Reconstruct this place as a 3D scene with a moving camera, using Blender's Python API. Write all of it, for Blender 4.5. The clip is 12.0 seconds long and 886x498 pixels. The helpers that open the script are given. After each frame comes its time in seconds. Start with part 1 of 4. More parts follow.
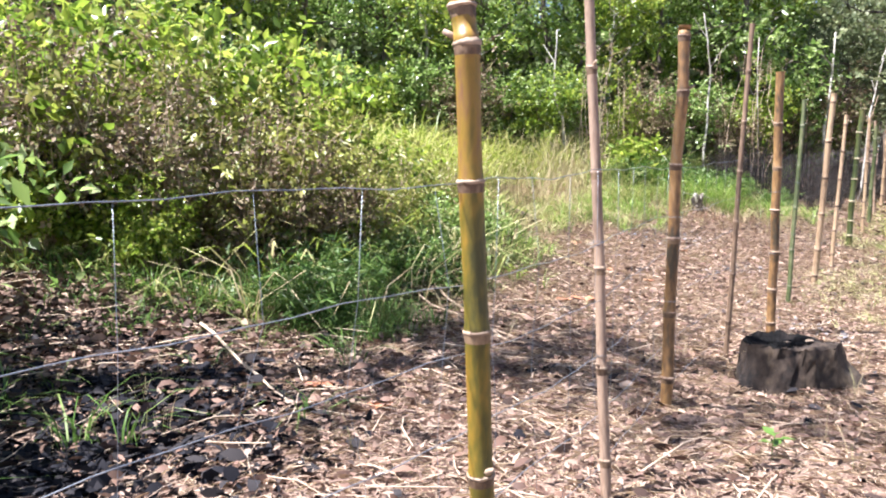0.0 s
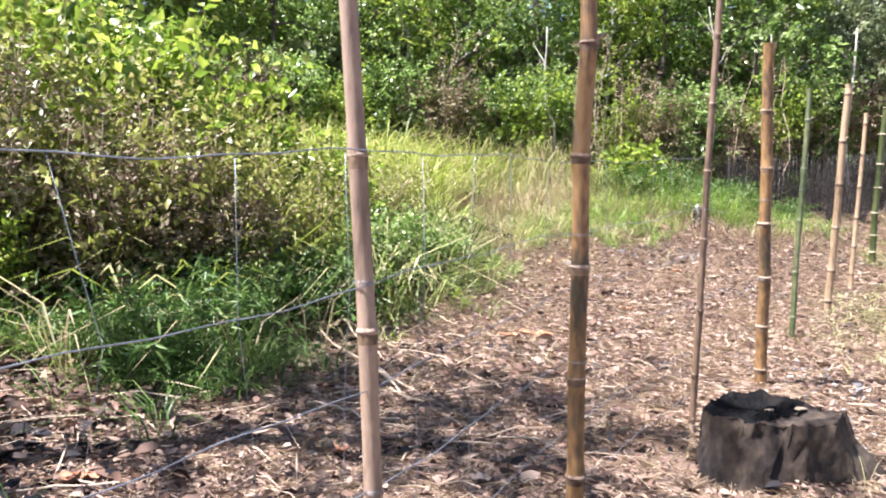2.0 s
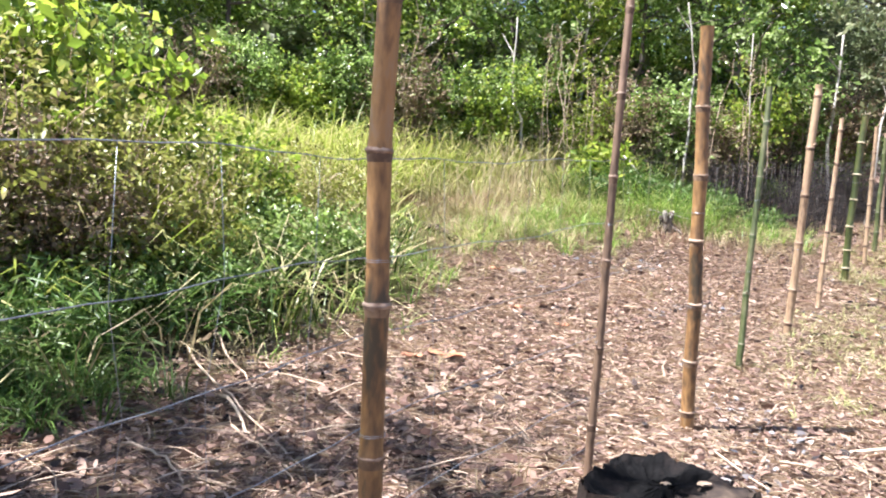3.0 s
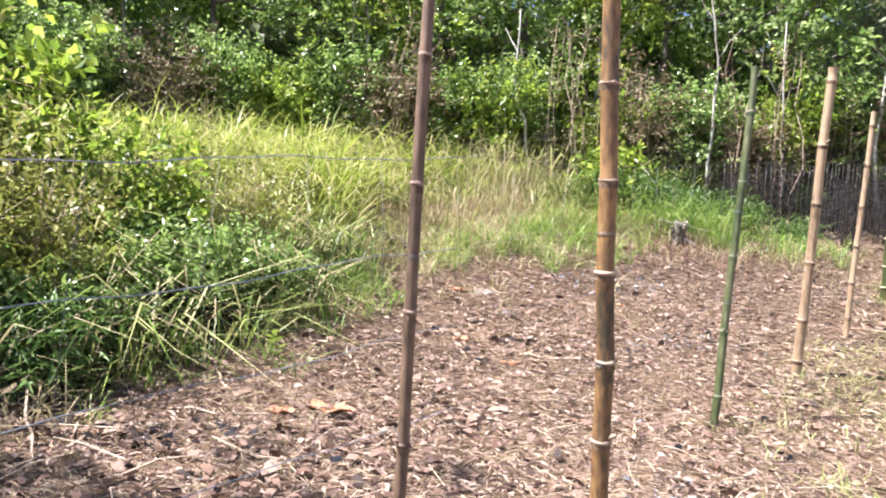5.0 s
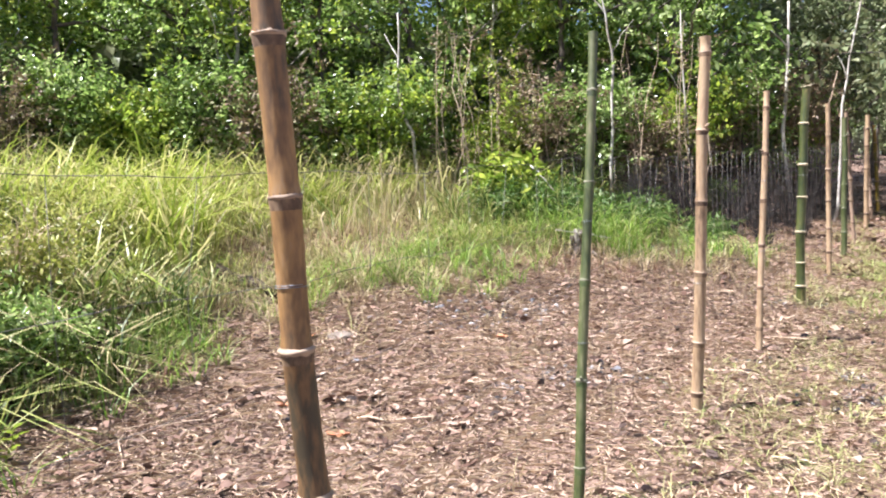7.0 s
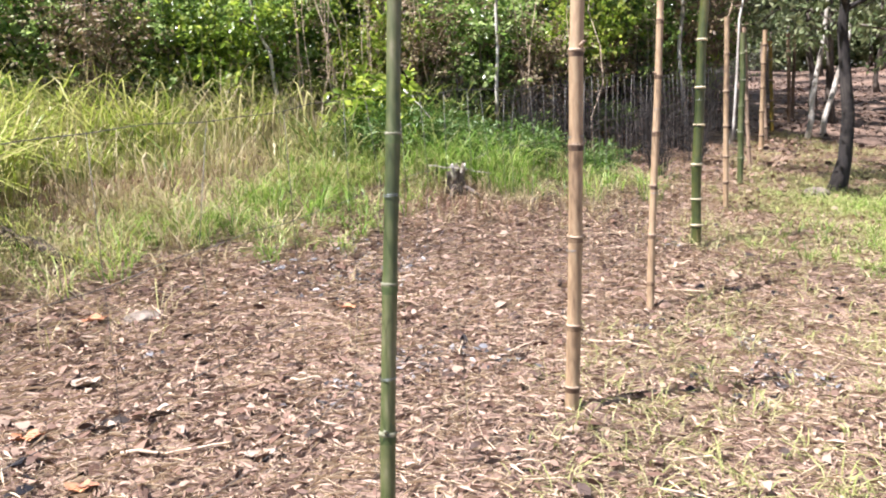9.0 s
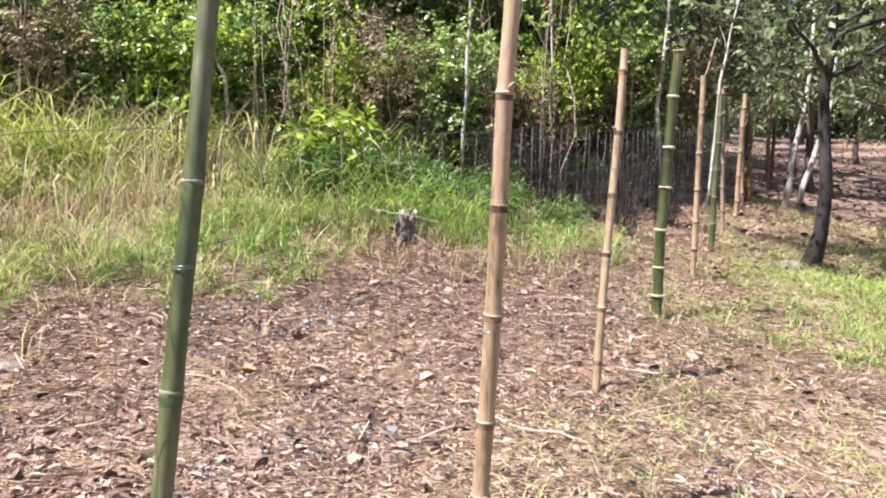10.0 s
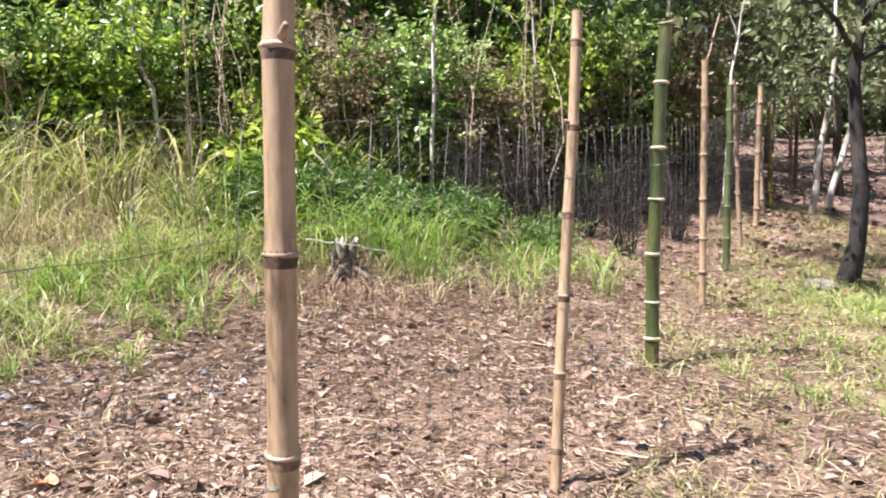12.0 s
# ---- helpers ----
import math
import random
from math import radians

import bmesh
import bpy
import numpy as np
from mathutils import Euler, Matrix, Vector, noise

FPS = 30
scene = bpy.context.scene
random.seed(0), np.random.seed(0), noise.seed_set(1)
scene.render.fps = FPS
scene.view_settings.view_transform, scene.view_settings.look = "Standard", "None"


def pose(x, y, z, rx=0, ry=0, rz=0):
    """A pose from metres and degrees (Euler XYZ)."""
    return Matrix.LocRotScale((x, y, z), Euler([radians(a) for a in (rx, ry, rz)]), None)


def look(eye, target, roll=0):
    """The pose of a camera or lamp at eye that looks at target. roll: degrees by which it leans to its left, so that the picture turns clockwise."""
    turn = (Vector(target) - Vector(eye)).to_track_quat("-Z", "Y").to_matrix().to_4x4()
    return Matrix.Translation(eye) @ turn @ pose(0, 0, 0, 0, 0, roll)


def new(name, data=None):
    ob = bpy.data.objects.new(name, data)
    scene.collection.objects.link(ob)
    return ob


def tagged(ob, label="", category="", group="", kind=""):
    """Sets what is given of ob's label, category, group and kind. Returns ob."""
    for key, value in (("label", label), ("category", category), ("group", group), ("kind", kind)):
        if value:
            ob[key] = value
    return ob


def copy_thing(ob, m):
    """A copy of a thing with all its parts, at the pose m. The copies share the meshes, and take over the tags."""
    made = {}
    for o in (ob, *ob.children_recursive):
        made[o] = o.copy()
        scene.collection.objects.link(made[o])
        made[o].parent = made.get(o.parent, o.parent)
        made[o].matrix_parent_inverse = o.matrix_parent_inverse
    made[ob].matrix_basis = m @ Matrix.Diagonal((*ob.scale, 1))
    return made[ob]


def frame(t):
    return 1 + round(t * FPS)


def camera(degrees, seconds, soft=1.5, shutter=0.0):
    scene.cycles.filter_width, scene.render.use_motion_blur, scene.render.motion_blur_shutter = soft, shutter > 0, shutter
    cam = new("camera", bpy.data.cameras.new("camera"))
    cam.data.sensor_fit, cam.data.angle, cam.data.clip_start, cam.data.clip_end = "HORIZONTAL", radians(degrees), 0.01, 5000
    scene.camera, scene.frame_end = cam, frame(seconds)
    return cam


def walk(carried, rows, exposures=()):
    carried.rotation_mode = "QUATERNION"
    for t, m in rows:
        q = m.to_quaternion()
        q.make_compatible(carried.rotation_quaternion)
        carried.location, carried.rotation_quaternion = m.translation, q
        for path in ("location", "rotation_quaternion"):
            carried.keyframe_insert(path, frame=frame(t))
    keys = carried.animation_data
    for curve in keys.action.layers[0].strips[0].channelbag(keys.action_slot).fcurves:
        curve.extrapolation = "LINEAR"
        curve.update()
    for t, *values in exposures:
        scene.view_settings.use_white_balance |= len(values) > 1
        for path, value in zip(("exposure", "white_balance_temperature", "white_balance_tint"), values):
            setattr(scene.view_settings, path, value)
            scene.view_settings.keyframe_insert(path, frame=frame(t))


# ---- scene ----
cam = camera(60.6, 12.0, soft=2.0)
EXPOSURE = 1.7
PATH = [
    (0, (0.051, -0.102, 1.263), (0.007, 1.889, 1.082), 0.5),
    (0.5, (0.302, 0.269, 1.181), (0.222, 2.253, 0.945), -1.6),
    (1, (0.537, 0.574, 1.211), (0.313, 2.546, 0.968), -0.6),
    (1.5, (0.718, 0.973, 1.158), (0.617, 2.96, 0.952), 0.9),
    (2, (0.901, 1.363, 1.216), (0.795, 3.355, 1.071), 0.3),
    (2.5, (1.145, 1.793, 1.144), (1.0, 3.774, 0.916), -2.4),
    (3, (1.521, 2.196, 1.266), (1.438, 4.188, 1.107), 2.3),
    (3.5, (1.791, 2.612, 1.22), (1.878, 4.599, 1.012), -0.1),
    (3.7, (1.873, 2.857, 1.237), (1.997, 4.852, 1.183), 1.3),
    (5.3, (2.56, 3.516, 1.323), (2.294, 5.49, 1.14), 1.4),
    (5.5, (2.633, 3.623, 1.296), (2.373, 5.595, 1.096), 0.8),
    (6, (2.853, 4.11, 1.335), (2.7, 6.105, 1.339), 5.3),
    (6.5, (2.992, 4.322, 1.364), (2.943, 6.321, 1.335), -0.4),
    (6.7, (3.061, 4.459, 1.342), (2.974, 6.456, 1.275), -2.3),
    (8.3, (3.554, 5.604, 1.449), (3.662, 7.596, 1.302), -2.9),
    (8.5, (3.571, 5.681, 1.502), (3.703, 7.668, 1.315), -2.7),
    (9, (3.69, 5.942, 1.467), (3.845, 7.911, 1.151), -3.6),
    (9.5, (3.958, 6.344, 1.53), (4.167, 8.325, 1.35), -0.1),
    (10, (4.117, 6.576, 1.492), (4.327, 8.554, 1.28), 0.5),
    (10.5, (4.281, 7.032, 1.524), (4.435, 9.023, 1.415), 1.0),
    (11, (4.377, 7.22, 1.501), (4.581, 9.202, 1.32), -0.3),
    (11.5, (4.649, 7.617, 1.451), (4.755, 9.607, 1.276), -2.3),
    (12, (4.912, 7.956, 1.488), (5.061, 9.943, 1.317), -1.7),
]
walk(cam, [(t, look(eye, target, roll)) for t, eye, target, roll in PATH], [(0, EXPOSURE + 0.26, 6000, 18), (3.6, EXPOSURE + 0.25, 6020, 18), (6, EXPOSURE + 0.1, 6060, 18), (8.5, EXPOSURE - 0.01, 6170, 18), (12, EXPOSURE, 6170, 18)])

# ---- light ----
SUN_AZ, SUN_EL = radians(196.0), radians(63.0)      # azimuth from +x, counter-clockwise
to_sun = Vector((math.cos(SUN_AZ) * math.cos(SUN_EL), math.sin(SUN_AZ) * math.cos(SUN_EL), math.sin(SUN_EL)))
sun = new("sun", bpy.data.lights.new("sun", "SUN"))
sun.data.energy, sun.data.angle, sun.data.color = 5.0, radians(0.53), (1.0, 0.96, 0.9)
sun.matrix_world = look(to_sun * 40, (0, 0, 0))
world = bpy.data.worlds.new("sky")
scene.world = world
world.use_nodes = True
sky = world.node_tree.nodes.new("ShaderNodeTexSky")
sky.sky_type, sky.sun_disc = "NISHITA", False
sky.sun_elevation, sky.sun_rotation = SUN_EL, radians(90) - SUN_AZ
back = world.node_tree.nodes["Background"]
back.inputs["Strength"].default_value = 0.05
world.node_tree.links.new(sky.outputs["Color"], back.inputs["Color"])


# ---- materials ----
def ramp_node(nt, stops):
    r = nt.nodes.new("ShaderNodeValToRGB")
    el = r.color_ramp.elements
    while len(el) < len(stops):
        el.new(0.5)
    for e, (p, c) in zip(el, stops):
        e.position, e.color = p, (*c, 1)
    return r


def spread(colours):
    n = len(colours) - 1
    return [(i / n, c) for i, c in enumerate(colours)]


def surface(name, colours, scale=6.0, rough=0.8, bump=0.3, stretch=(1, 1, 1), fine=40.0, fine_mix=0.35, per_object=0.0, metal=0.0):
    """Two scales of noise over a row of colours, with relief."""
    m = bpy.data.materials.new(name)
    m.use_nodes = True
    nt = m.node_tree
    b = nt.nodes["Principled BSDF"]
    b.inputs["Roughness"].default_value, b.inputs["Metallic"].default_value = rough, metal
    co = nt.nodes.new("ShaderNodeTexCoord")
    mp = nt.nodes.new("ShaderNodeMapping")
    mp.inputs["Scale"].default_value = stretch
    nt.links.new(co.outputs["Object"], mp.inputs["Vector"])
    big = nt.nodes.new("ShaderNodeTexNoise")
    big.inputs["Scale"].default_value, big.inputs["Detail"].default_value = scale, 4
    small = nt.nodes.new("ShaderNodeTexNoise")
    small.inputs["Scale"].default_value, small.inputs["Detail"].default_value = fine, 5
    for t in (big, small):
        nt.links.new(mp.outputs["Vector"], t.inputs["Vector"])
    mix = nt.nodes.new("ShaderNodeMix")
    mix.inputs[0].default_value = fine_mix
    nt.links.new(big.outputs[0], mix.inputs[2])
    nt.links.new(small.outputs[0], mix.inputs[3])
    val = mix.outputs[0]
    if per_object:
        info = nt.nodes.new("ShaderNodeObjectInfo")
        add = nt.nodes.new("ShaderNodeMath")
        add.operation = "MULTIPLY_ADD"
        nt.links.new(info.outputs["Random"], add.inputs[0])
        add.inputs[1].default_value = per_object
        nt.links.new(val, add.inputs[2])
        val = add.outputs[0]
    r = ramp_node(nt, [(0.37 + 0.26 * p, c) for p, c in spread(colours)])
    nt.links.new(val, r.inputs[0])
    nt.links.new(r.outputs[0], b.inputs["Base Color"])
    bp = nt.nodes.new("ShaderNodeBump")
    bp.inputs["Strength"].default_value, bp.inputs["Distance"].default_value = bump, 0.01
    nt.links.new(small.outputs[0], bp.inputs["Height"])
    nt.links.new(bp.outputs[0], b.inputs["Normal"])
    return m


def leafy(name, colours, thin=0.35, rough=0.5, patch=0.6, patch_mix=0.45, gloss=0.35):
    """Leaves and blades: a colour for each piece, drifting from place to place, light passing through."""
    m = bpy.data.materials.new(name)
    m.use_nodes = True
    nt = m.node_tree
    b = nt.nodes["Principled BSDF"]
    b.inputs["Roughness"].default_value = rough
    b.inputs["Specular IOR Level"].default_value = gloss
    geo = nt.nodes.new("ShaderNodeNewGeometry")
    big = nt.nodes.new("ShaderNodeTexNoise")
    big.inputs["Scale"].default_value, big.inputs["Detail"].default_value = patch, 3
    nt.links.new(geo.outputs["Position"], big.inputs["Vector"])
    mix = nt.nodes.new("ShaderNodeMix")
    mix.inputs[0].default_value = patch_mix
    nt.links.new(geo.outputs["Random Per Island"], mix.inputs[2])
    nt.links.new(big.outputs[0], mix.inputs[3])
    r = ramp_node(nt, [(0.1 + 0.75 * p, c) for p, c in spread(colours)])
    nt.links.new(mix.outputs[0], r.inputs[0])
    nt.links.new(r.outputs[0], b.inputs["Base Color"])
    tr = nt.nodes.new("ShaderNodeBsdfTranslucent")
    nt.links.new(r.outputs[0], tr.inputs["Color"])
    mx = nt.nodes.new("ShaderNodeMixShader")
    mx.inputs[0].default_value = thin
    nt.links.new(b.outputs[0], mx.inputs[1])
    nt.links.new(tr.outputs[0], mx.inputs[2])
    nt.links.new(mx.outputs[0], nt.nodes["Material Output"].inputs["Surface"])
    return m


SOIL = surface("soil", [(0.06, 0.038, 0.028), (0.13, 0.083, 0.06), (0.2, 0.135, 0.098), (0.28, 0.2, 0.15)], 0.9, 0.95, 1.0, fine=48, fine_mix=0.55)
LITTER = leafy("dead_leaves", [(0.07, 0.042, 0.034), (0.19, 0.115, 0.085), (0.28, 0.185, 0.135), (0.34, 0.24, 0.18), (0.38, 0.285, 0.22)], 0.1, 0.7, 1.3, 0.3)
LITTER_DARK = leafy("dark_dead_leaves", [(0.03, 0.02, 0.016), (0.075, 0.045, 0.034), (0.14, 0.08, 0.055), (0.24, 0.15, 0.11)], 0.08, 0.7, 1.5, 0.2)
STRAW = leafy("straw", [(0.29, 0.205, 0.135), (0.45, 0.345, 0.235), (0.57, 0.46, 0.325), (0.66, 0.56, 0.41)], 0.12, 0.55, 1.0, 0.3)
# near-black tones that put the shade between grass blades into colour
SHADE_THATCH = leafy("dark_thatch", [(0.012, 0.011, 0.006), (0.03, 0.026, 0.015), (0.07, 0.055, 0.032), (0.16, 0.12, 0.075)], 0.05, 0.85, 1.2, 0.2, 0.1)
# black of charcoal pieces, also used to colour deep shade into the litter
CHARCOAL_SHADE = leafy("charcoal_and_shade_bits", [(0.006, 0.006, 0.008), (0.02, 0.02, 0.024), (0.04, 0.036, 0.036)], 0.02, 0.85, 2.0, 0.2, 0.08)
FRESH_GRASS = leafy("fresh_grass", [(0.06, 0.13, 0.018), (0.12, 0.24, 0.03), (0.21, 0.35, 0.05), (0.34, 0.43, 0.1), (0.5, 0.48, 0.24)], 0.4, 0.4, 0.9, 0.3)
ASH = leafy("ashy_leaves", [(0.03, 0.03, 0.033), (0.11, 0.11, 0.118), (0.22, 0.22, 0.225), (0.34, 0.32, 0.31)], 0.05, 0.8, 2.0, 0.2)
TALL_GRASS = leafy("yellow_green_grass", [(0.16, 0.22, 0.03), (0.27, 0.35, 0.05), (0.4, 0.44, 0.095), (0.58, 0.53, 0.26)], 0.4, 0.4, 0.5, 0.25)
MEADOW = leafy("meadow_grass", [(0.07, 0.12, 0.018), (0.19, 0.28, 0.04), (0.36, 0.43, 0.08), (0.52, 0.49, 0.2), (0.62, 0.52, 0.31)], 0.35, 0.4, 0.7, 0.3)
BROAD_LITTER = leafy("broad_dead_leaves", [(0.07, 0.04, 0.03), (0.15, 0.09, 0.065), (0.23, 0.15, 0.11), (0.29, 0.2, 0.15), (0.32, 0.24, 0.185)], 0.08, 0.8, 1.1, 0.2, 0.15)
SHREDS = leafy("shredded_leaves", [(0.1, 0.062, 0.046), (0.24, 0.16, 0.118), (0.38, 0.275, 0.205), (0.48, 0.37, 0.285)], 0.1, 0.7, 0.9, 0.3)
RED_STALK = leafy("reddish_dry_stalks", [(0.12, 0.065, 0.05), (0.24, 0.13, 0.09), (0.36, 0.22, 0.15), (0.46, 0.33, 0.22)], 0.15, 0.6, 1.0, 0.2)
HAY = leafy("dry_grass", [(0.18, 0.15, 0.07), (0.35, 0.28, 0.15), (0.5, 0.41, 0.25), (0.36, 0.4, 0.12)], 0.25, 0.55, 0.8)
OLIVE_GRASS = leafy("olive_grass", [(0.15, 0.17, 0.05), (0.27, 0.31, 0.09), (0.44, 0.41, 0.2), (0.27, 0.36, 0.08)], 0.3, 0.5, 0.9)
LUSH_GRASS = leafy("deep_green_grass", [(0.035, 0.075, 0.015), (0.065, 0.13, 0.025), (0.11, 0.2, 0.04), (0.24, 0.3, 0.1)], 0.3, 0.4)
MIXED_GRASS = leafy("mixed_long_grass", [(0.02, 0.04, 0.008), (0.06, 0.11, 0.02), (0.13, 0.2, 0.035), (0.28, 0.33, 0.08), (0.52, 0.47, 0.25)], 0.28, 0.4, 1.2, 0.3)
LEAF_DARK = leafy("dark_leaves", [(0.045, 0.085, 0.02), (0.15, 0.25, 0.055), (0.32, 0.44, 0.12), (0.54, 0.62, 0.32)], 0.6, 0.26, 0.35, 0.4, 0.7)
LEAF_LIGHT = leafy("light_leaves", [(0.05, 0.09, 0.012), (0.15, 0.24, 0.03), (0.32, 0.42, 0.05), (0.46, 0.48, 0.12)], 0.58, 0.33, 0.4, 0.4, 0.6)
LEAF_OLIVE = leafy("olive_leaves", [(0.1, 0.1, 0.035), (0.2, 0.21, 0.05), (0.32, 0.36, 0.07), (0.4, 0.33, 0.15)], 0.38, 0.4, 0.5)
LEAF_GREY = leafy("grey_green_leaves", [(0.05, 0.08, 0.03), (0.11, 0.145, 0.06), (0.19, 0.225, 0.105), (0.3, 0.31, 0.18)], 0.3, 0.45, 0.3)
LEAF_DRY = leafy("dry_brown_leaves", [(0.07, 0.05, 0.032), (0.16, 0.11, 0.07), (0.29, 0.22, 0.135), (0.2, 0.25, 0.075)], 0.25, 0.55, 0.4)
BARK = surface("bark", [(0.045, 0.035, 0.028), (0.1, 0.08, 0.065), (0.2, 0.17, 0.14)], 7, 0.9, 0.9, (1, 1, 0.25), 45)
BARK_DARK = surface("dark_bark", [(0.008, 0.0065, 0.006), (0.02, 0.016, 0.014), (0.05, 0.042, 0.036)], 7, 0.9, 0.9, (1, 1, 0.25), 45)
BARK_PALE = surface("pale_bark", [(0.22, 0.19, 0.15), (0.42, 0.39, 0.34), (0.62, 0.6, 0.55)], 6, 0.8, 0.5, (1, 1, 0.4), 40)
STICK = surface("dry_stick", [(0.2, 0.13, 0.09), (0.4, 0.29, 0.2), (0.55, 0.43, 0.31)], 9, 0.8, 0.5, fine=60, per_object=0.15)
CHAR = surface("charred_wood", [(0.002, 0.002, 0.002), (0.005, 0.005, 0.005), (0.016, 0.013, 0.012)], 5, 0.85, 1.0, fine=35)
CHAR.node_tree.nodes["Principled BSDF"].inputs["Specular IOR Level"].default_value = 0.12
STUMP_SIDE = surface("weathered_stump", [(0.008, 0.006, 0.005), (0.03, 0.02, 0.014), (0.06, 0.042, 0.028), (0.12, 0.09, 0.06)], 4, 0.9, 1.0, (1, 1, 0.7), 24)
STONE = surface("pale_stone", [(0.07, 0.055, 0.042), (0.15, 0.12, 0.095), (0.25, 0.21, 0.17)], 5, 0.85, 0.8, fine=30)
SCAR = surface("node_scar", [(0.05, 0.028, 0.016), (0.13, 0.08, 0.045), (0.28, 0.19, 0.11)], 9, 0.7, 0.4, (1, 1, 0.6), 50)
SCAR_GREEN = surface("green_node_scar", [(0.02, 0.03, 0.01), (0.05, 0.075, 0.02), (0.1, 0.13, 0.04)], 9, 0.6, 0.3, (1, 1, 0.6), 50)
WIRE_DULL = surface("dull_wire", [(0.06, 0.055, 0.05), (0.12, 0.11, 0.1), (0.2, 0.19, 0.18)], 8, 0.6, 0.1, metal=0.3)
WIRE = surface("galvanised_wire", [(0.16, 0.18, 0.21), (0.26, 0.29, 0.33), (0.38, 0.41, 0.45)], 8, 0.4, 0.1, metal=0.6)
CULM = {
    "olive": surface("olive_yellow_bamboo", [(0.055, 0.055, 0.013), (0.13, 0.105, 0.014), (0.26, 0.16, 0.02), (0.2, 0.1, 0.042)], 2.6, 0.45, 0.15, (1.6, 1.6, 0.5), 30, 0.3),
    "tan": surface("tan_bamboo", [(0.13, 0.09, 0.062), (0.25, 0.17, 0.12), (0.35, 0.25, 0.175), (0.24, 0.165, 0.115)], 2.8, 0.55, 0.2, (1.6, 1.6, 0.4), 34, 0.35, 0.1),
    "orange": surface("orange_brown_bamboo", [(0.06, 0.046, 0.026), (0.18, 0.1, 0.042), (0.31, 0.178, 0.066), (0.28, 0.19, 0.11)], 3.0, 0.55, 0.2, (1.6, 1.6, 0.5), 32, 0.35),
    "pink": surface("pinkish_bamboo", [(0.15, 0.1, 0.06), (0.3, 0.205, 0.12), (0.39, 0.28, 0.17), (0.33, 0.25, 0.14)], 2.8, 0.55, 0.18, (1.6, 1.6, 0.4), 34, 0.35),
    "brown": surface("dark_brown_bamboo", [(0.07, 0.046, 0.027), (0.17, 0.11, 0.068), (0.27, 0.18, 0.115)], 2.8, 0.6, 0.2, (1.6, 1.6, 0.4), 34, 0.35),
    "green": surface("green_bamboo", [(0.02, 0.03, 0.012), (0.045, 0.06, 0.018), (0.08, 0.09, 0.025), (0.17, 0.15, 0.06)], 2.4, 0.4, 0.12, (1.6, 1.6, 0.45), 30, 0.3),
    "sage": surface("grey_green_bamboo", [(0.03, 0.042, 0.014), (0.062, 0.08, 0.025), (0.11, 0.12, 0.05), (0.2, 0.18, 0.11)], 2.4, 0.5, 0.12, (1.6, 1.6, 0.45), 30, 0.3),
}
RING_PALE = surface("pale_node", [(0.2, 0.155, 0.09), (0.36, 0.3, 0.19), (0.48, 0.42, 0.29)], 12, 0.7, 0.3, per_object=0.1)
RING_GREY = surface("grey_green_node", [(0.12, 0.12, 0.07), (0.2, 0.2, 0.13), (0.32, 0.3, 0.22)], 12, 0.7, 0.3)
RING_TAN = surface("tan_node", [(0.14, 0.095, 0.06), (0.28, 0.2, 0.135), (0.4, 0.3, 0.21)], 14, 0.7, 0.4, per_object=0.1)
RING_DARK = surface("dark_node", [(0.05, 0.035, 0.025), (0.16, 0.1, 0.065), (0.34, 0.25, 0.18)], 16, 0.75, 0.4, per_object=0.1)


# ---- mesh helpers ----
def tri_mesh(name, v, f, smooth=False):
    v, f = np.asarray(v, np.float32).reshape(-1, 3), np.asarray(f, np.int32).reshape(-1, 3)
    me = bpy.data.meshes.new(name)
    me.vertices.add(len(v))
    me.vertices.foreach_set("co", v.ravel())
    me.loops.add(f.size)
    me.loops.foreach_set("vertex_index", f.ravel())
    me.polygons.add(len(f))
    me.polygons.foreach_set("loop_start", np.arange(len(f), dtype=np.int32) * 3)
    me.update(calc_edges=True)
    if smooth:
        me.shade_smooth()
    return me


def part(name, me, material, parent=None, label=""):
    ob = new(name, me)
    if material and not me.materials:
        me.materials.append(material)
    if parent:
        ob.parent = parent
    return tagged(ob, label)


def holder(name, place, label, category, group=""):
    ob = new(name)
    ob.location = place
    ob.empty_display_size = 0.1
    return tagged(ob, label, category, group)


def unit(v):
    return v / np.maximum(np.linalg.norm(v, axis=-1, keepdims=True), 1e-9)


def tube(points, radii, sides=8, cap=True):
    """Verts and triangles of a tube along a line of points."""
    p, r = np.asarray(points, float), np.asarray(radii, float)
    n = len(p)
    tan = unit(np.gradient(p, axis=0))
    ref = np.tile(np.array([0.31, 0.95, 0.02]) if abs(tan[0, 2]) > 0.6 else np.array([0, 0, 1.0]), (n, 1))
    a = unit(np.cross(tan, ref))
    b = np.cross(tan, a)
    ang = np.linspace(0, 2 * np.pi, sides, endpoint=False)
    v = p[:, None] + r[:, None, None] * (a[:, None] * np.cos(ang)[None, :, None] + b[:, None] * np.sin(ang)[None, :, None])
    i, j = np.meshgrid(np.arange(n - 1), np.arange(sides), indexing="ij")
    q0, q1 = i * sides + j, i * sides + (j + 1) % sides
    f = np.concatenate([np.stack([q0, q0 + sides, q1], -1).reshape(-1, 3), np.stack([q1, q0 + sides, q1 + sides], -1).reshape(-1, 3)])
    v = v.reshape(-1, 3)
    if cap:
        c0, c1 = len(v), len(v) + 1
        v = np.concatenate([v, p[:1], p[-1:]])
        k = np.arange(sides)
        f = np.concatenate([f, np.stack([np.full(sides, c0), k, (k + 1) % sides], -1), np.stack([np.full(sides, c1), (n - 1) * sides + (k + 1) % sides, (n - 1) * sides + k], -1)])
    return v, f


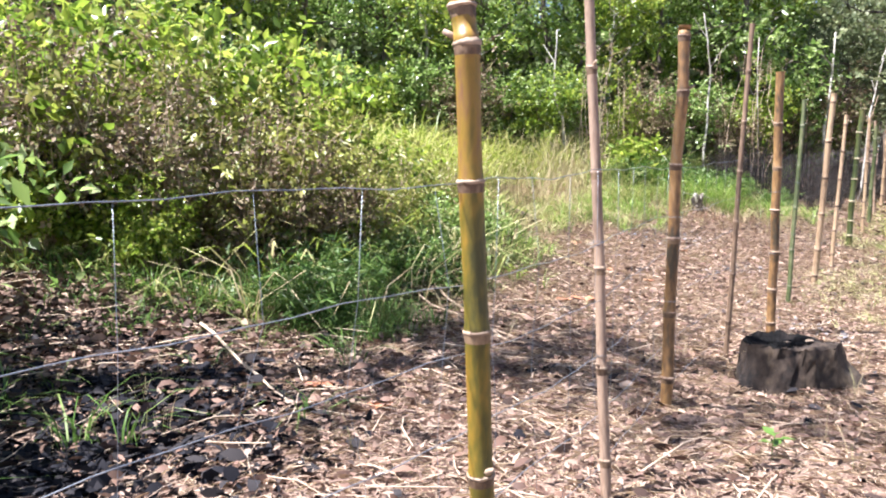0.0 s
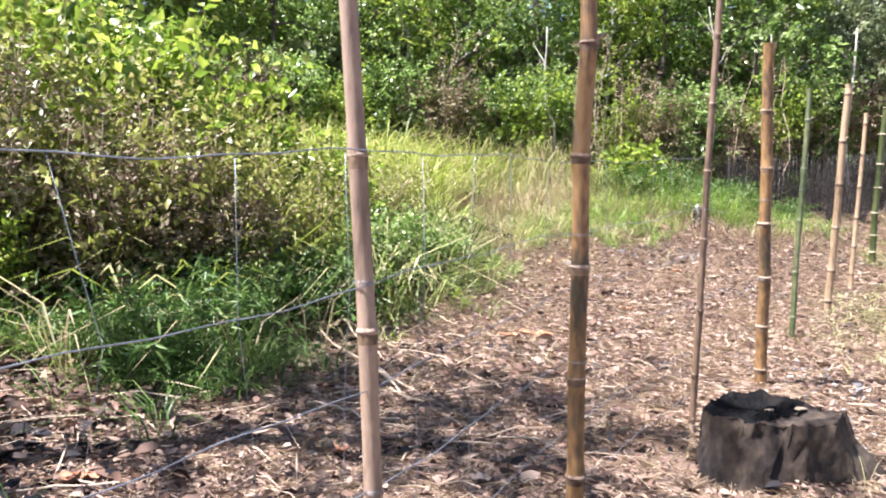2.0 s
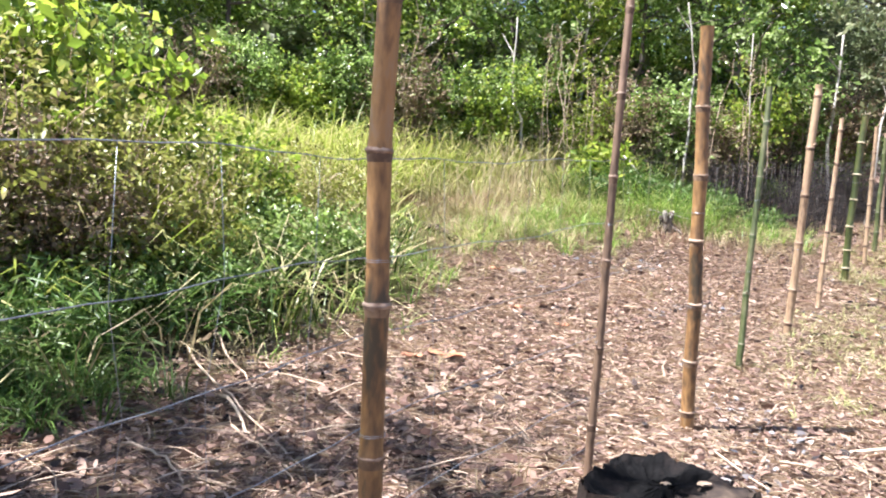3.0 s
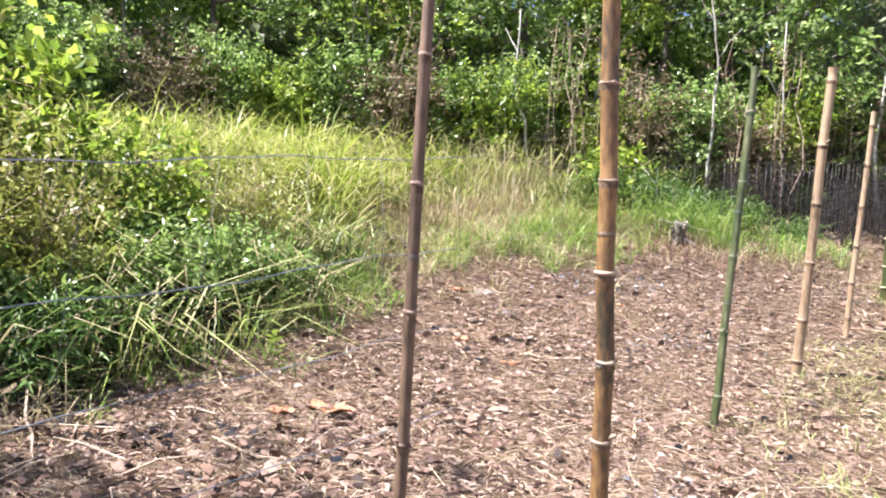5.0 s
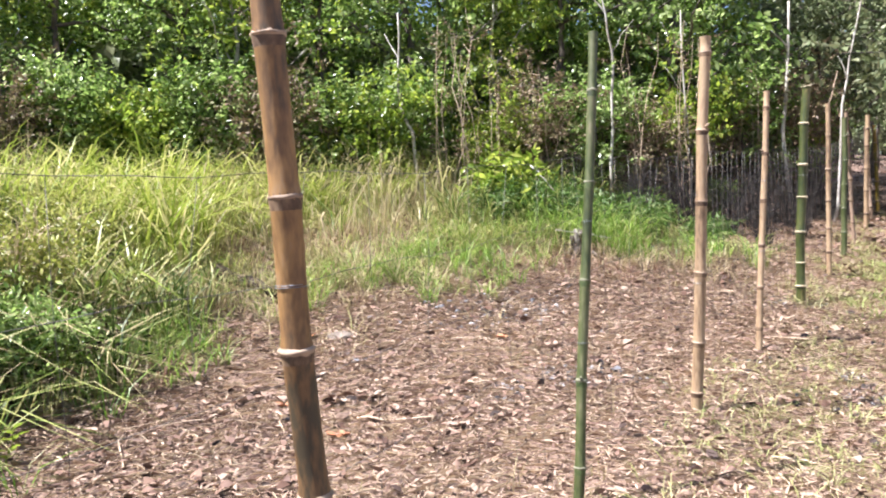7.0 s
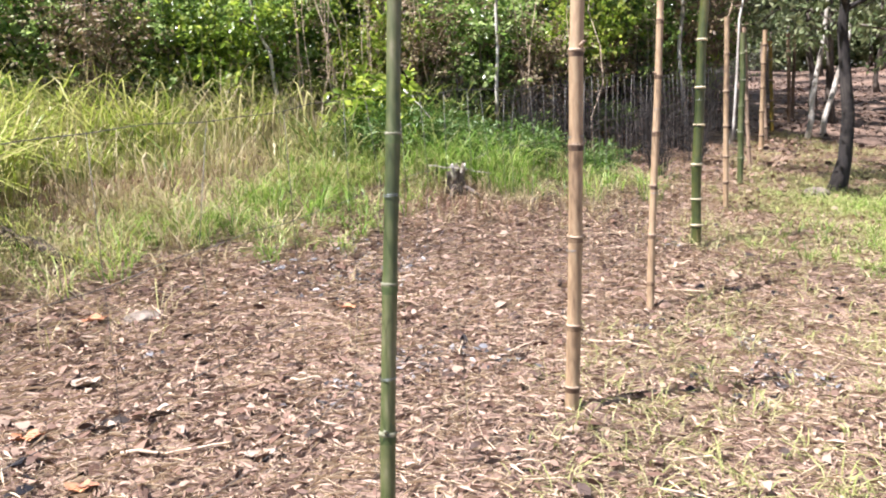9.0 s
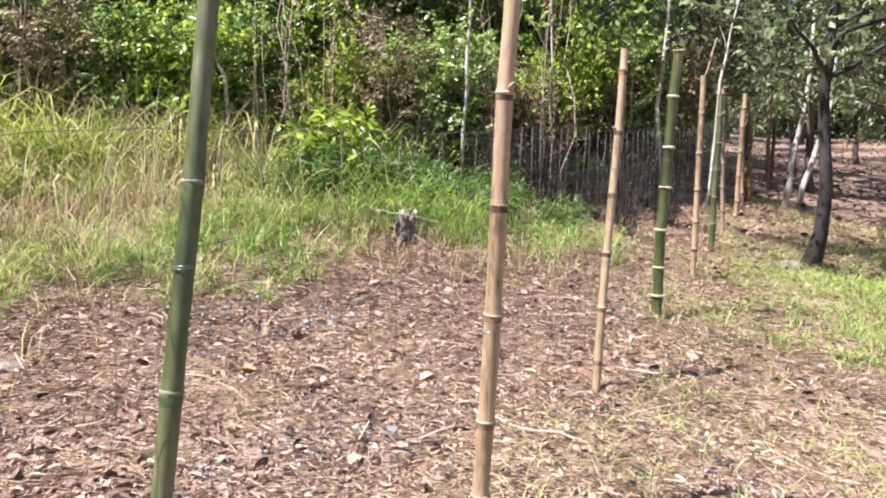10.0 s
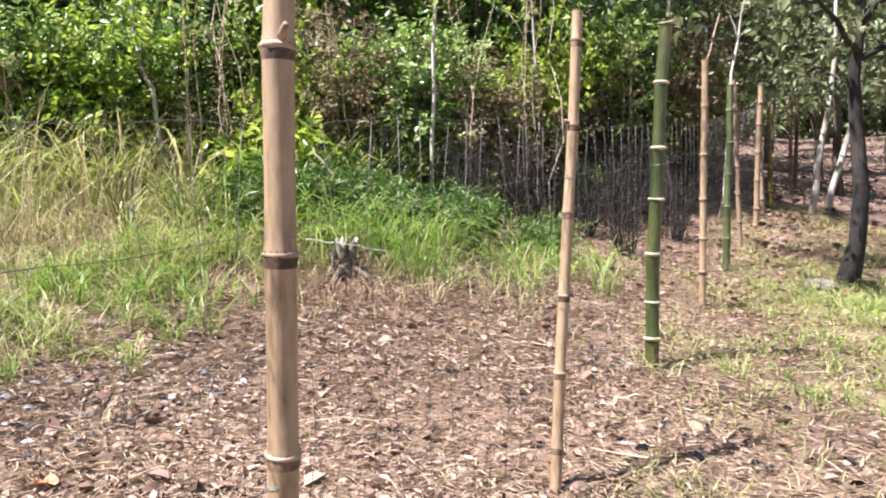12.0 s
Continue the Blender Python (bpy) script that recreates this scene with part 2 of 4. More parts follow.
def joined(pieces):
    vs, fs, n = [], [], 0
    for v, f in pieces:
        vs.append(v)
        fs.append(np.asarray(f) + n)
        n += len(v)
    return np.concatenate(vs), np.concatenate(fs)


def value_noise(x, y, cell, seed):
    """Smooth noise in -1..1 at points of the plan."""
    g = np.random.default_rng(seed).uniform(-1, 1, (64, 64))
    u, v = np.asarray(x) / cell, np.asarray(y) / cell
    i, j = np.floor(u).astype(int), np.floor(v).astype(int)
    a, b = u - i, v - j
    a, b = a * a * (3 - 2 * a), b * b * (3 - 2 * b)
    i0, i1, j0, j1 = i % 64, (i + 1) % 64, j % 64, (j + 1) % 64
    return (g[i0, j0] * (1 - a) + g[i1, j0] * a) * (1 - b) + (g[i0, j1] * (1 - a) + g[i1, j1] * a) * b


def soft(v, w):
    return w * np.logaddexp(0, np.asarray(v) / w)


def rise(x, y):
    """The land without its small unevenness."""
    u = np.asarray(y, float) * 0.839 - np.asarray(x, float) * 0.544
    z = -0.09 + 0.397 * (soft(u - 8.205, 1.73) - soft(u - 12.8, 1.3))
    return z + 0.085 * (soft(np.asarray(y, float) - 24, 3) - soft(np.asarray(y, float) - 60, 8))


def lie(x, y):
    """Height of the ground: level by the path, a bank rising to the wood, a long hill beyond."""
    x, y = np.asarray(x, float), np.asarray(y, float)
    z = rise(x, y) - 0.25 * np.exp(-((x + 2.3) / 0.6) ** 2 - ((y - 3.7) / 0.7) ** 2)      # hollow, its litter blackened to imitate shade
    z = z + 0.36 * np.exp(-((x + 3.2) / 1.3) ** 2 - ((y - 6.0) / 0.6) ** 2)     # heap of cut brush
    s, m = (x - 0.1) * 0.517 + (y - 2.05) * 0.856, (y - 2.05) * 0.517 - (x - 0.1) * 0.856
    z = z + np.exp(-(m / 3) ** 2) * np.interp(s, [-4, 0, 5, 8.9, 10.9, 12.0, 12.8, 14.6, 16.4, 20, 25, 30], [-0.055, -0.05, -0.055, -0.08, -0.12, -0.06, 0.0, 0.04, -0.04, -0.08, -0.2, -0.3])
    near = np.exp(-((x - 3) ** 2 + (y - 8) ** 2) / 900)
    return z + near * (0.03 * value_noise(x, y, 0.9, 3) + 0.018 * value_noise(x, y, 0.3, 4) + 0.07 * value_noise(x, y, 4.0, 5))


def at_ground(x, y, up=0.0):
    return (x, y, float(lie(x, y)) + up)


ALONG, ASIDE, FIRST = np.array([0.517, 0.856]), np.array([-0.856, 0.517]), np.array([0.1, 2.05])


def plan(s, n):
    """Fence plan: s metres along the fence from the first post, n metres to its far side, as x and y."""
    p = FIRST + np.multiply.outer(s, ALONG) + np.multiply.outer(n, ASIDE)
    return p[..., 0], p[..., 1]


def grown(step, limit, start):
    out, d = [], step
    v = start
    while v < limit:
        d *= 1.25
        v += d
        out.append(v)
    return out


# ---- ground ----
gx = np.array([-v for v in grown(0.13, 900, 8)][::-1] + list(np.arange(-8, 15, 0.155)) + grown(0.13, 900, 15))
gy = np.array([-v for v in grown(0.13, 900, 3)][::-1] + list(np.arange(-3, 24, 0.155)) + grown(0.13, 900, 24))
GX, GY = np.meshgrid(gx, gy, indexing="ij")
GZ = lie(GX, GY)
idx = np.arange(GX.size).reshape(GX.shape)
q = np.stack([idx[:-1, :-1], idx[1:, :-1], idx[1:, 1:], idx[:-1, 1:]], -1).reshape(-1, 4)
ground = part("ground", tri_mesh("ground", np.stack([GX, GY, GZ], -1), np.concatenate([q[:, [0, 1, 2]], q[:, [0, 2, 3]]]), True), SOIL)
tagged(ground, "bare reddish brown earth of a sloping forest clearing", "ground", kind="structure")


# ---- leaves and blades ----
def leaves_mesh(pos, way, length, width, rng, flat=0.6, fold=0.25):
    n = len(pos)
    up = unit(np.array([0, 0, 1.0]) * flat + rng.normal(size=(n, 3)) * (1 - flat) * 0.9)
    way = unit(way)
    side = unit(np.cross(way, up))
    nor = np.cross(side, way)
    L, W = length[:, None], width[:, None]
    mid = pos + way * L * 0.45
    v = np.stack([pos, mid + side * W + nor * W * fold, pos + way * L - nor * L * 0.12, mid - side * W + nor * W * fold], 1).reshape(-1, 3)
    k = np.arange(n)[:, None] * 4
    f = np.concatenate([k + np.array([[0, 1, 2]]), k + np.array([[0, 2, 3]])])
    return v, f


def dead_leaves_mesh(pos, way, length, width, rng, flat, fold):
    """Dry leaves of four triangles, cupped and with their tips curled."""
    n = len(pos)
    up = unit(np.array([0, 0, 1.0]) * flat + rng.normal(size=(n, 3)) * (1 - flat) * 0.9)
    way = unit(way)
    side = unit(np.cross(way, up))
    nor = np.cross(side, way)
    L, W = length[:, None], width[:, None]
    curl = rng.uniform(-0.3, 0.35, (n, 1))
    a, b, lift = pos + way * L * 0.28, pos + way * L * 0.68, nor * W * fold
    v = np.stack([pos, a + side * W * 0.85 + lift, b + side * W * 0.8 + lift + nor * L * curl * 0.3, pos + way * L + nor * L * curl, b - side * W * 0.8 + lift + nor * L * curl * 0.3, a - side * W * 0.85 + lift], 1).reshape(-1, 3)
    k = np.arange(n)[:, None] * 6
    f = np.concatenate([k + np.array([t]) for t in ([0, 1, 5], [1, 2, 4], [1, 4, 5], [2, 3, 4])])
    return v, f


def blades_mesh(root, height, width, lean, rng, droop=0.25, ang=None):
    """Grass blades of seven triangles, rising and bending over in an arc."""
    n = len(root)
    ang = rng.uniform(0, 2 * np.pi, n) if ang is None else ang
    out = np.stack([np.cos(ang), np.sin(ang), np.zeros(n)], 1)
    tw = ang + rng.uniform(0.8, 2.2, n)
    side = np.stack([np.cos(tw), np.sin(tw), np.zeros(n)], 1) * width[:, None]
    H, Ln = height[:, None], lean[:, None]
    rows = []
    for t, w in ((0, 0.42), (0.4, 0.5), (0.75, 0.38)):
        c = root + out * H * Ln * t ** 2.1 + np.array([0, 0, 1.0]) * H * (1.12 * t - droop * Ln * t ** 3)
        rows += [c - side * w, c + side * w]
    rows.append(root + out * H * Ln + np.array([0, 0, 1.0]) * H * np.maximum(1.12 - droop * Ln * 1.1, 0.12))
    v = np.stack(rows, 1).reshape(-1, 3)
    k = np.arange(n)[:, None] * 7
    f = np.concatenate([k + np.array([t]) for t in ([0, 1, 3], [0, 3, 2], [2, 3, 5], [2, 5, 4], [4, 5, 6])])
    return v, f


def scatter(n, s0, s1, n0, n1, rng, keep):
    s, m = rng.uniform(s0, s1, n), rng.uniform(n0, n1, n)
    x, y = plan(s, m)
    ok = rng.uniform(0, 1, n) < keep(s, m, x, y)
    return x[ok], y[ok]


def verge(s):
    """Where the swept strip ends on the wood's side of the fence."""
    return np.interp(s, [-3, 0.6, 1.6, 2.6, 4.2, 6.3, 9, 11.5, 13, 15.5, 18, 24], [4.2, 4.0, 2.9, 2.4, 2.6, 3.2, 3.3, 3.1, 2.7, 2.2, 1.5, 1.2])


def grass(name, n, area, keep, height, width, lean, material, label, seed, droop=0.25, tuft=10, wide=0.07):
    """Grass in tufts: blades spring from near one spot and fan outwards."""
    rng = np.random.default_rng(seed)
    x, y = scatter(n // tuft, *area, rng, keep)
    tall = rng.uniform(0.65, 1.25, len(x)) * (1 + 0.3 * value_noise(x, y, 0.9, seed))
    x, y, tall = np.repeat(x, tuft), np.repeat(y, tuft), np.repeat(tall, tuft)
    k = len(x)
    ang, r = rng.uniform(0, 2 * np.pi, k), wide * np.sqrt(rng.uniform(0, 1, k))
    x, y = x + r * np.cos(ang), y + r * np.sin(ang)
    root = np.stack([x, y, lie(x, y) - 0.01], 1)
    v, f = blades_mesh(root, rng.uniform(*height, k) * tall, rng.uniform(*width, k), rng.uniform(*lean, k), rng, droop, ang + rng.normal(0, 0.6, k))
    return tagged(part(name, tri_mesh(name, v, f), material), label, "grass", kind="stuff")


def patchy(x, y, cell, seed, low, high):
    return np.clip((value_noise(x, y, cell, seed) - low) / (high - low), 0, 1)


# dead leaves and straw on the strip along the fence
def litter(name, n, area, keep, size, material, label, seed, slim=(0.28, 0.42), flat=0.82, loft=0.025, skew=2.0):
    rng = np.random.default_rng(seed)
    x, y = scatter(n, *area, rng, keep)
    k = len(x)
    ang = rng.uniform(0, 2 * np.pi, k)
    d = np.stack([np.cos(ang), np.sin(ang), rng.normal(0, 0.12, k)], 1)
    L = size[0] + (size[1] - size[0]) * rng.uniform(0, 1, k) ** skew
    pos = np.stack([x, y, lie(x, y) + rng.uniform(0.004, loft, k)], 1) - unit(d) * L[:, None] * 0.5
    v, f = (dead_leaves_mesh if slim[1] > 0.1 else leaves_mesh)(pos, d, L, L * rng.uniform(*slim, k), rng, flat, rng.uniform(0.1, 0.9, (k, 1)))
    return tagged(part(name, tri_mesh(name, v, f), material), label, "litter", kind="stuff")


# where pale litter gives way to black litter that stands in for shade
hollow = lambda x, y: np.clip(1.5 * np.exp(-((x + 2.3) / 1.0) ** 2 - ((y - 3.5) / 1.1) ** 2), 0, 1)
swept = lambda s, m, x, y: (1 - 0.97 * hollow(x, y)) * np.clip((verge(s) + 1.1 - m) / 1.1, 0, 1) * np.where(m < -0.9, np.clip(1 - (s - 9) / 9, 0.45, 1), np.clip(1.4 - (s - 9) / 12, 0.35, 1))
litter("leaf_litter", 85000, (-4, 20, -4, 5), lambda s, m, x, y: swept(s, m, x, y) * (0.3 + 0.7 * patchy(x, y, 0.8, 13, -0.5, 0.4)) * np.clip(1.3 - s / 14, 0.4, 1), (0.016, 0.07), LITTER, "dry brown and tan fallen leaves strewn over the earth", 11, (0.1, 0.34), 0.45, 0.05)
litter("straw_litter", 320000, (-4, 22, -4.5, 5), lambda s, m, x, y: swept(s, m, x, y) * np.clip(0.6 + s / 9 - m / 20, 0.3, 1), (0.03, 0.22), STRAW, "pale cut straw scattered over the strip", 12, (0.006, 0.02), 0.85, 0.035)
litter("broad_leaf_litter", 34000, (-3, 14, -1.6, 4.6), lambda s, m, x, y: swept(s, m, x, y) * np.clip(0.25 + 0.3 * m, 0.08, 1) * (0.15 + 0.85 * patchy(x, y, 0.7, 44, -0.4, 0.4)), (0.02, 0.15), BROAD_LITTER, "broad pinkish tan fallen leaves, curled and cracked", 45, (0.1, 0.32), 0.65, 0.02, 4.5)
litter("shredded_litter", 270000, (-4, 15, -3.2, 4.8), lambda s, m, x, y: swept(s, m, x, y) * (0.35 + 0.65 * patchy(x, y, 0.5, 48, -0.5, 0.2)), (0.02, 0.13), SHREDS, "shredded brown leaf scraps and broken stalks", 49, (0.05, 0.1), 0.6, 0.03)
litter("brown_leaf_litter", 36000, (-4, 16, -3, 5), lambda s, m, x, y: swept(s, m, x, y) * np.clip(np.clip(1.5 - s / 3.5, 0, 1) * (0.5 + 0.5 * np.clip(m / 2, 0, 1)) + 0.15 + 0.55 * patchy(x, y, 0.6, 17, 0.0, 0.6), 0, 1), (0.025, 0.1), LITTER_DARK, "curled dark brown dead leaves", 18, (0.1, 0.3), 0.4, 0.05)
# scattered charcoal, plus two dense black patches painting shade by the verge
litter("charcoal_litter", 26000, (-4, 12, -2, 5), lambda s, m, x, y: (0.35 * patchy(x, y, 0.7, 14, 0.45, 0.75) + 0.25 * patchy(x, y, 0.4, 16, 0.2, 0.6) * np.clip(1 - s / 6, 0, 1)) * swept(s, m, x, y) + 0.6 * np.exp(-((x + 2.1) / 0.8) ** 2 - ((y - 3.8) / 0.7) ** 2) + np.exp(-((x + 0.35) / 0.5) ** 2 - ((y - 7.3) / 0.6) ** 2), (0.02, 0.1), CHARCOAL_SHADE, "black charcoal bits and burnt leaves, massed where deep shade is imitated", 15, (0.2, 0.5), 0.6)

# black leaves put the hollow's deep shade into colour
litter("burnt_litter", 60000, (-2.6, 2.4, 1.2, 5.2), lambda s, m, x, y: hollow(x, y) * (0.3 + 0.7 * patchy(x, y, 0.4, 36, -0.3, 0.3)), (0.03, 0.13), CHARCOAL_SHADE, "leaves and debris coloured black to imitate deep shade in a hollow", 35, (0.12, 0.34), 0.4, 0.05)
# dark leaves heaped here take the place of shade on the ground
litter("rotting_litter", 16000, (-1.6, 3.6, 1.5, 6.4), lambda s, m, x, y: np.clip(0.25 * np.exp(-((x + 1.9) / 1.0) ** 2 - ((y - 3.9) / 0.8) ** 2) + np.exp(-((x + 2.6) / 1.4) ** 2 - ((y - 5.5) / 0.75) ** 2), 0, 1), (0.04, 0.14), LITTER_DARK, "heaped dead leaves, dark to imitate shade by the hollow and hedge", 37, (0.12, 0.34), 0.35, 0.08)

litter("ash_litter", 26000, (2, 13, -1.2, 3.6), lambda s, m, x, y: swept(s, m, x, y) * patchy(x, y, 0.55, 41, 0.25, 0.6) * patchy(x, y, 1.3, 42, -0.2, 0.3), (0.015, 0.07), ASH, "grey ashy leaf scraps in patches where the litter burnt", 43, (0.1, 0.34), 0.5, 0.035)

litter("brush_heap_leaves", 15000, (-1.6, 4.0, 1.5, 6.8), lambda s, m, x, y: np.clip(1.3 * np.exp(-((x + 2.6) / 1.5) ** 2 - ((y - 5.5) / 0.8) ** 2), 0, 1) * (0.2 + 0.8 * patchy(x, y, 0.4, 46, -0.3, 0.3)), (0.03, 0.13), BROAD_LITTER, "tan dead leaves caught on a heap of cut brush", 47, (0.1, 0.3), 0.3, 0.12)

# the floor of the open wood on the hill
litter("hill_litter", 42000, (14, 46, -16, 4), lambda s, m, x, y: np.clip(1.15 - (s - 14) / 34, 0.25, 1) * (0.25 + 0.75 * patchy(x, y, 1.6, 63, -0.4, 0.3)) * np.clip((m + 17) / 4, 0, 1), (0.03, 0.13), BROAD_LITTER, "reddish brown fallen leaves over the floor of the open wood", 64, (0.12, 0.34), 0.4, 0.06)
# noise patches of dark leaves stand in for the trees' shadow bands
litter("hill_shade_litter", 20000, (14, 46, -16, 4), lambda s, m, x, y: patchy(x, y, 2.2, 65, -0.1, 0.5), (0.04, 0.16), LITTER_DARK, "dark leaves in patches that imitate tree shade on the hill", 66, (0.12, 0.34), 0.4, 0.06)
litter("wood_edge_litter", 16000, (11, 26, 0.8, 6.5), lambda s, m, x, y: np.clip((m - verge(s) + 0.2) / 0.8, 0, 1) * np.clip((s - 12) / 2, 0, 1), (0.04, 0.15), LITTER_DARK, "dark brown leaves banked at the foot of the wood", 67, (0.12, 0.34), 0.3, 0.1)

# broken twigs
rng = np.random.default_rng(19)
hx, hy = scatter(900, -1.6, 4.0, 1.5, 6.6, rng, lambda s, m, x, y: np.clip(np.exp(-((x + 2.4) / 1.5) ** 2 - ((y - 5.4) / 0.8) ** 2), 0, 1))
tx, ty = scatter(2600, -3, 14, -3, 4.6, rng, lambda s, m, x, y: np.clip(np.clip(1.3 - s / 4, 0, 1) * np.clip((m + 0.5) / 1.5, 0.15, 1) + 0.12, 0, 1) * np.clip(verge(s) + 0.8 - m, 0, 1))
twigs = []
for x, y in zip(np.concatenate([tx, hx]), np.concatenate([ty, hy])):
    g, L, r = rng.uniform(0, 6.28), rng.uniform(0.12, 0.6), rng.uniform(0.002, 0.006)
    p = np.array(at_ground(x, y, rng.uniform(0.01, 0.05)))
    q = p + np.array([math.cos(g) * L, math.sin(g) * L, rng.uniform(-0.02, 0.12) * L])
    mid = (p + q) / 2 + rng.normal(0, L * 0.05, 3)
    twigs.append(tube(np.stack([p, mid, q]), [r, r * 0.8, r * 0.45], 4, False))
tagged(part("twig_litter", tri_mesh("twig_litter", *joined(twigs)), STICK), "broken dry twigs and stalks lying about", "litter", kind="stuff")

# grasses
belt = lambda s, m: np.exp(-((m - verge(s) - 1.8) / 0.65) ** 2) * np.clip((s - 8.6) / 1.2, 0, 1) * np.clip((14 - s) / 1.2, 0, 1)
beyond = lambda s, m, a, b: np.clip((m - verge(s) - a) / b, 0, 1)
grass("tall_grass", 46000, (3, 17, 2.6, 10), lambda s, m, x, y: beyond(s, m, np.interp(s, [5, 9, 11], [0.9, 1.7, 2.5]), 0.9) * np.clip((15.2 - s) / 2, 0, 1) * (0.3 + 0.7 * patchy(x, y, 1.1, 21, -0.5, 0.4)),
      (0.4, 1.15), (0.01, 0.025), (0.35, 1.6), TALL_GRASS, "tall sunlit yellow-green grass on the bank", 21, 0.46, 14, 0.16)
grass("broad_bladed_grass", 6000, (4, 16, 3.0, 9), lambda s, m, x, y: (1 - 0.9 * belt(s, m)) * beyond(s, m, 0.9, 0.9) * patchy(x, y, 0.9, 56, 0.0, 0.4), (0.35, 0.8), (0.016, 0.034), (0.6, 1.7), TALL_GRASS, "coarse clumps of broad bright grass blades", 56, 0.5, 14, 0.12)
grass("seeding_grass", 9000, (5, 17, 3.0, 8), lambda s, m, x, y: beyond(s, m, 0.9, 0.7) * patchy(x, y, 1.3, 30, -0.2, 0.4), (0.4, 1.1), (0.003, 0.007), (0.2, 1.0), HAY, "thin bleached seed stalks among the grass", 30, 0.3, 5, 0.2)
grass("bank_grass", 60000, (4, 16, 3.0, 9), lambda s, m, x, y: (1 - 0.85 * belt(s, m)) * beyond(s, m, 0.7, 0.8) * patchy(x, y, 0.8, 32, 0.0, 0.5), (0.35, 0.95), (0.008, 0.02), (0.5, 1.5), MIXED_GRASS, "darker green and straw grass clumps on the bank", 32, 0.4, 16, 0.1)
grass("brown_belt", 36000, (8, 15, 2.4, 7), lambda s, m, x, y: belt(s, m) * (0.3 + 0.7 * patchy(x, y, 0.6, 57, -0.4, 0.2)), (0.06, 0.24), (0.003, 0.008), (0.5, 1.6), RED_STALK, "withered brown grass in a belt across the bank", 57, 0.4, 10, 0.1)
grass("meadow_grass", 70000, (5, 17, 2.2, 9), lambda s, m, x, y: (1 - 0.75 * belt(s, m)) * beyond(s, m, 0.35, 0.7) * np.clip((verge(s) + 4.6 - m) / 1.6, 0, 1) * (1 - np.exp(-((x - 1.1) / 0.7) ** 2 - ((y - 11.7) / 0.6) ** 2)) * (0.12 + 0.88 * patchy(x, y, 0.7, 52, -0.35, 0.3)),
      (0.12, 0.42), (0.004, 0.011), (0.6, 1.8), MEADOW, "messy mid-height grass, part green and part bleached, on the bank", 52, 0.48, 12, 0.13)
grass("verge_grass", 40000, (1.8, 16, 2.0, 5.6), lambda s, m, x, y: np.exp(-((m - verge(s) - 0.7) / 0.7) ** 2) * patchy(x, y, 0.8, 22, 0.05, 0.5),
      (0.12, 0.36), (0.004, 0.01), (0.6, 1.6), FRESH_GRASS, "fresh green grass tufts along the swept strip", 22, 0.35, 16, 0.08)
grass("dry_grass", 110000, (4, 20, 1.2, 7.0), lambda s, m, x, y: (1 - 0.6 * belt(s, m)) * np.exp(-((m - verge(s) - 1.6) / 1.1) ** 2) * (0.3 + 0.7 * patchy(x, y, 0.9, 23, -0.5, 0.3)),
      (0.1, 0.36), (0.003, 0.008), (0.5, 1.7), HAY, "short bleached dry grass at the foot of the bank", 23, 0.4, 12, 0.1)
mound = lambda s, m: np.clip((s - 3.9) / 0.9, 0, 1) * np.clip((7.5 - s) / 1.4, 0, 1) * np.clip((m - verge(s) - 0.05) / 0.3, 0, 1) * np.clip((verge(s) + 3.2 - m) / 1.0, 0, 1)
grass("arching_grass", 14000, (2.4, 8.5, 2.2, 6.5), lambda s, m, x, y: mound(s, m) * (0.03 + 0.97 * patchy(x, y, 0.55, 24, 0.0, 0.35)),
      (0.35, 0.95), (0.008, 0.019), (0.6, 1.8), MIXED_GRASS, "long green grass arching over the verge", 24, 0.5, 22, 0.14)
# dark bits among the long grass imitate the deep shade at its roots
litter("dark_thatch", 15000, (3.4, 8.2, 2.2, 6.5), lambda s, m, x, y: mound(s, m), (0.06, 0.26), SHADE_THATCH, "thatch under the long grass, coloured dark to imitate shade between blades", 68, (0.04, 0.1), 0.3, 0.38)
grass("hollow_grass", 1500, (-2.4, 2.4, 1.4, 5.2), lambda s, m, x, y: hollow(x, y) * patchy(x, y, 0.45, 69, -0.1, 0.3), (0.16, 0.42), (0.006, 0.013), (0.6, 1.7), LUSH_GRASS, "deep green blades growing out of the dark hollow", 69, 0.45, 12, 0.08)
grass("heap_grass", 11000, (-1.4, 3.2, 2.6, 6.8), lambda s, m, x, y: np.exp(-((x + 3.0) / 1.5) ** 2 - ((y - 6.15) / 0.4) ** 2) * (0.25 + 0.75 * patchy(x, y, 0.45, 71, -0.2, 0.3)), (0.14, 0.42), (0.005, 0.012), (0.5, 1.6), MEADOW, "sunlit grass growing over the brush heap", 71, 0.45, 14, 0.09)
grass("bleached_grass", 6000, (1.6, 8.0, 2.2, 5.5), lambda s, m, x, y: np.clip(mound(s, m) + 0.12 * np.exp(-((x + 0.9) / 0.7) ** 2 - ((y - 6.4) / 0.5) ** 2), 0, 1) * (0.2 + 0.8 * patchy(x, y, 0.5, 31, -0.2, 0.3)),
      (0.5, 1.05), (0.007, 0.016), (0.8, 1.7), HAY, "bleached dead grass blades fallen over the verge", 31, 0.52, 10, 0.12)
grass("lush_grass", 18000, (0.4, 4.4, 1.8, 5.2), lambda s, m, x, y: np.exp(-((x + 1.2) / 0.8) ** 2 - ((y - 6.1) / 0.55) ** 2) + 0.6 * np.exp(-((x + 2.6) / 0.9) ** 2 - ((y - 6.0) / 0.5) ** 2),
      (0.12, 0.34), (0.005, 0.012), (0.8, 1.8), LUSH_GRASS, "lush deep green grass clump under the bushes", 25, 0.4, 16, 0.09)
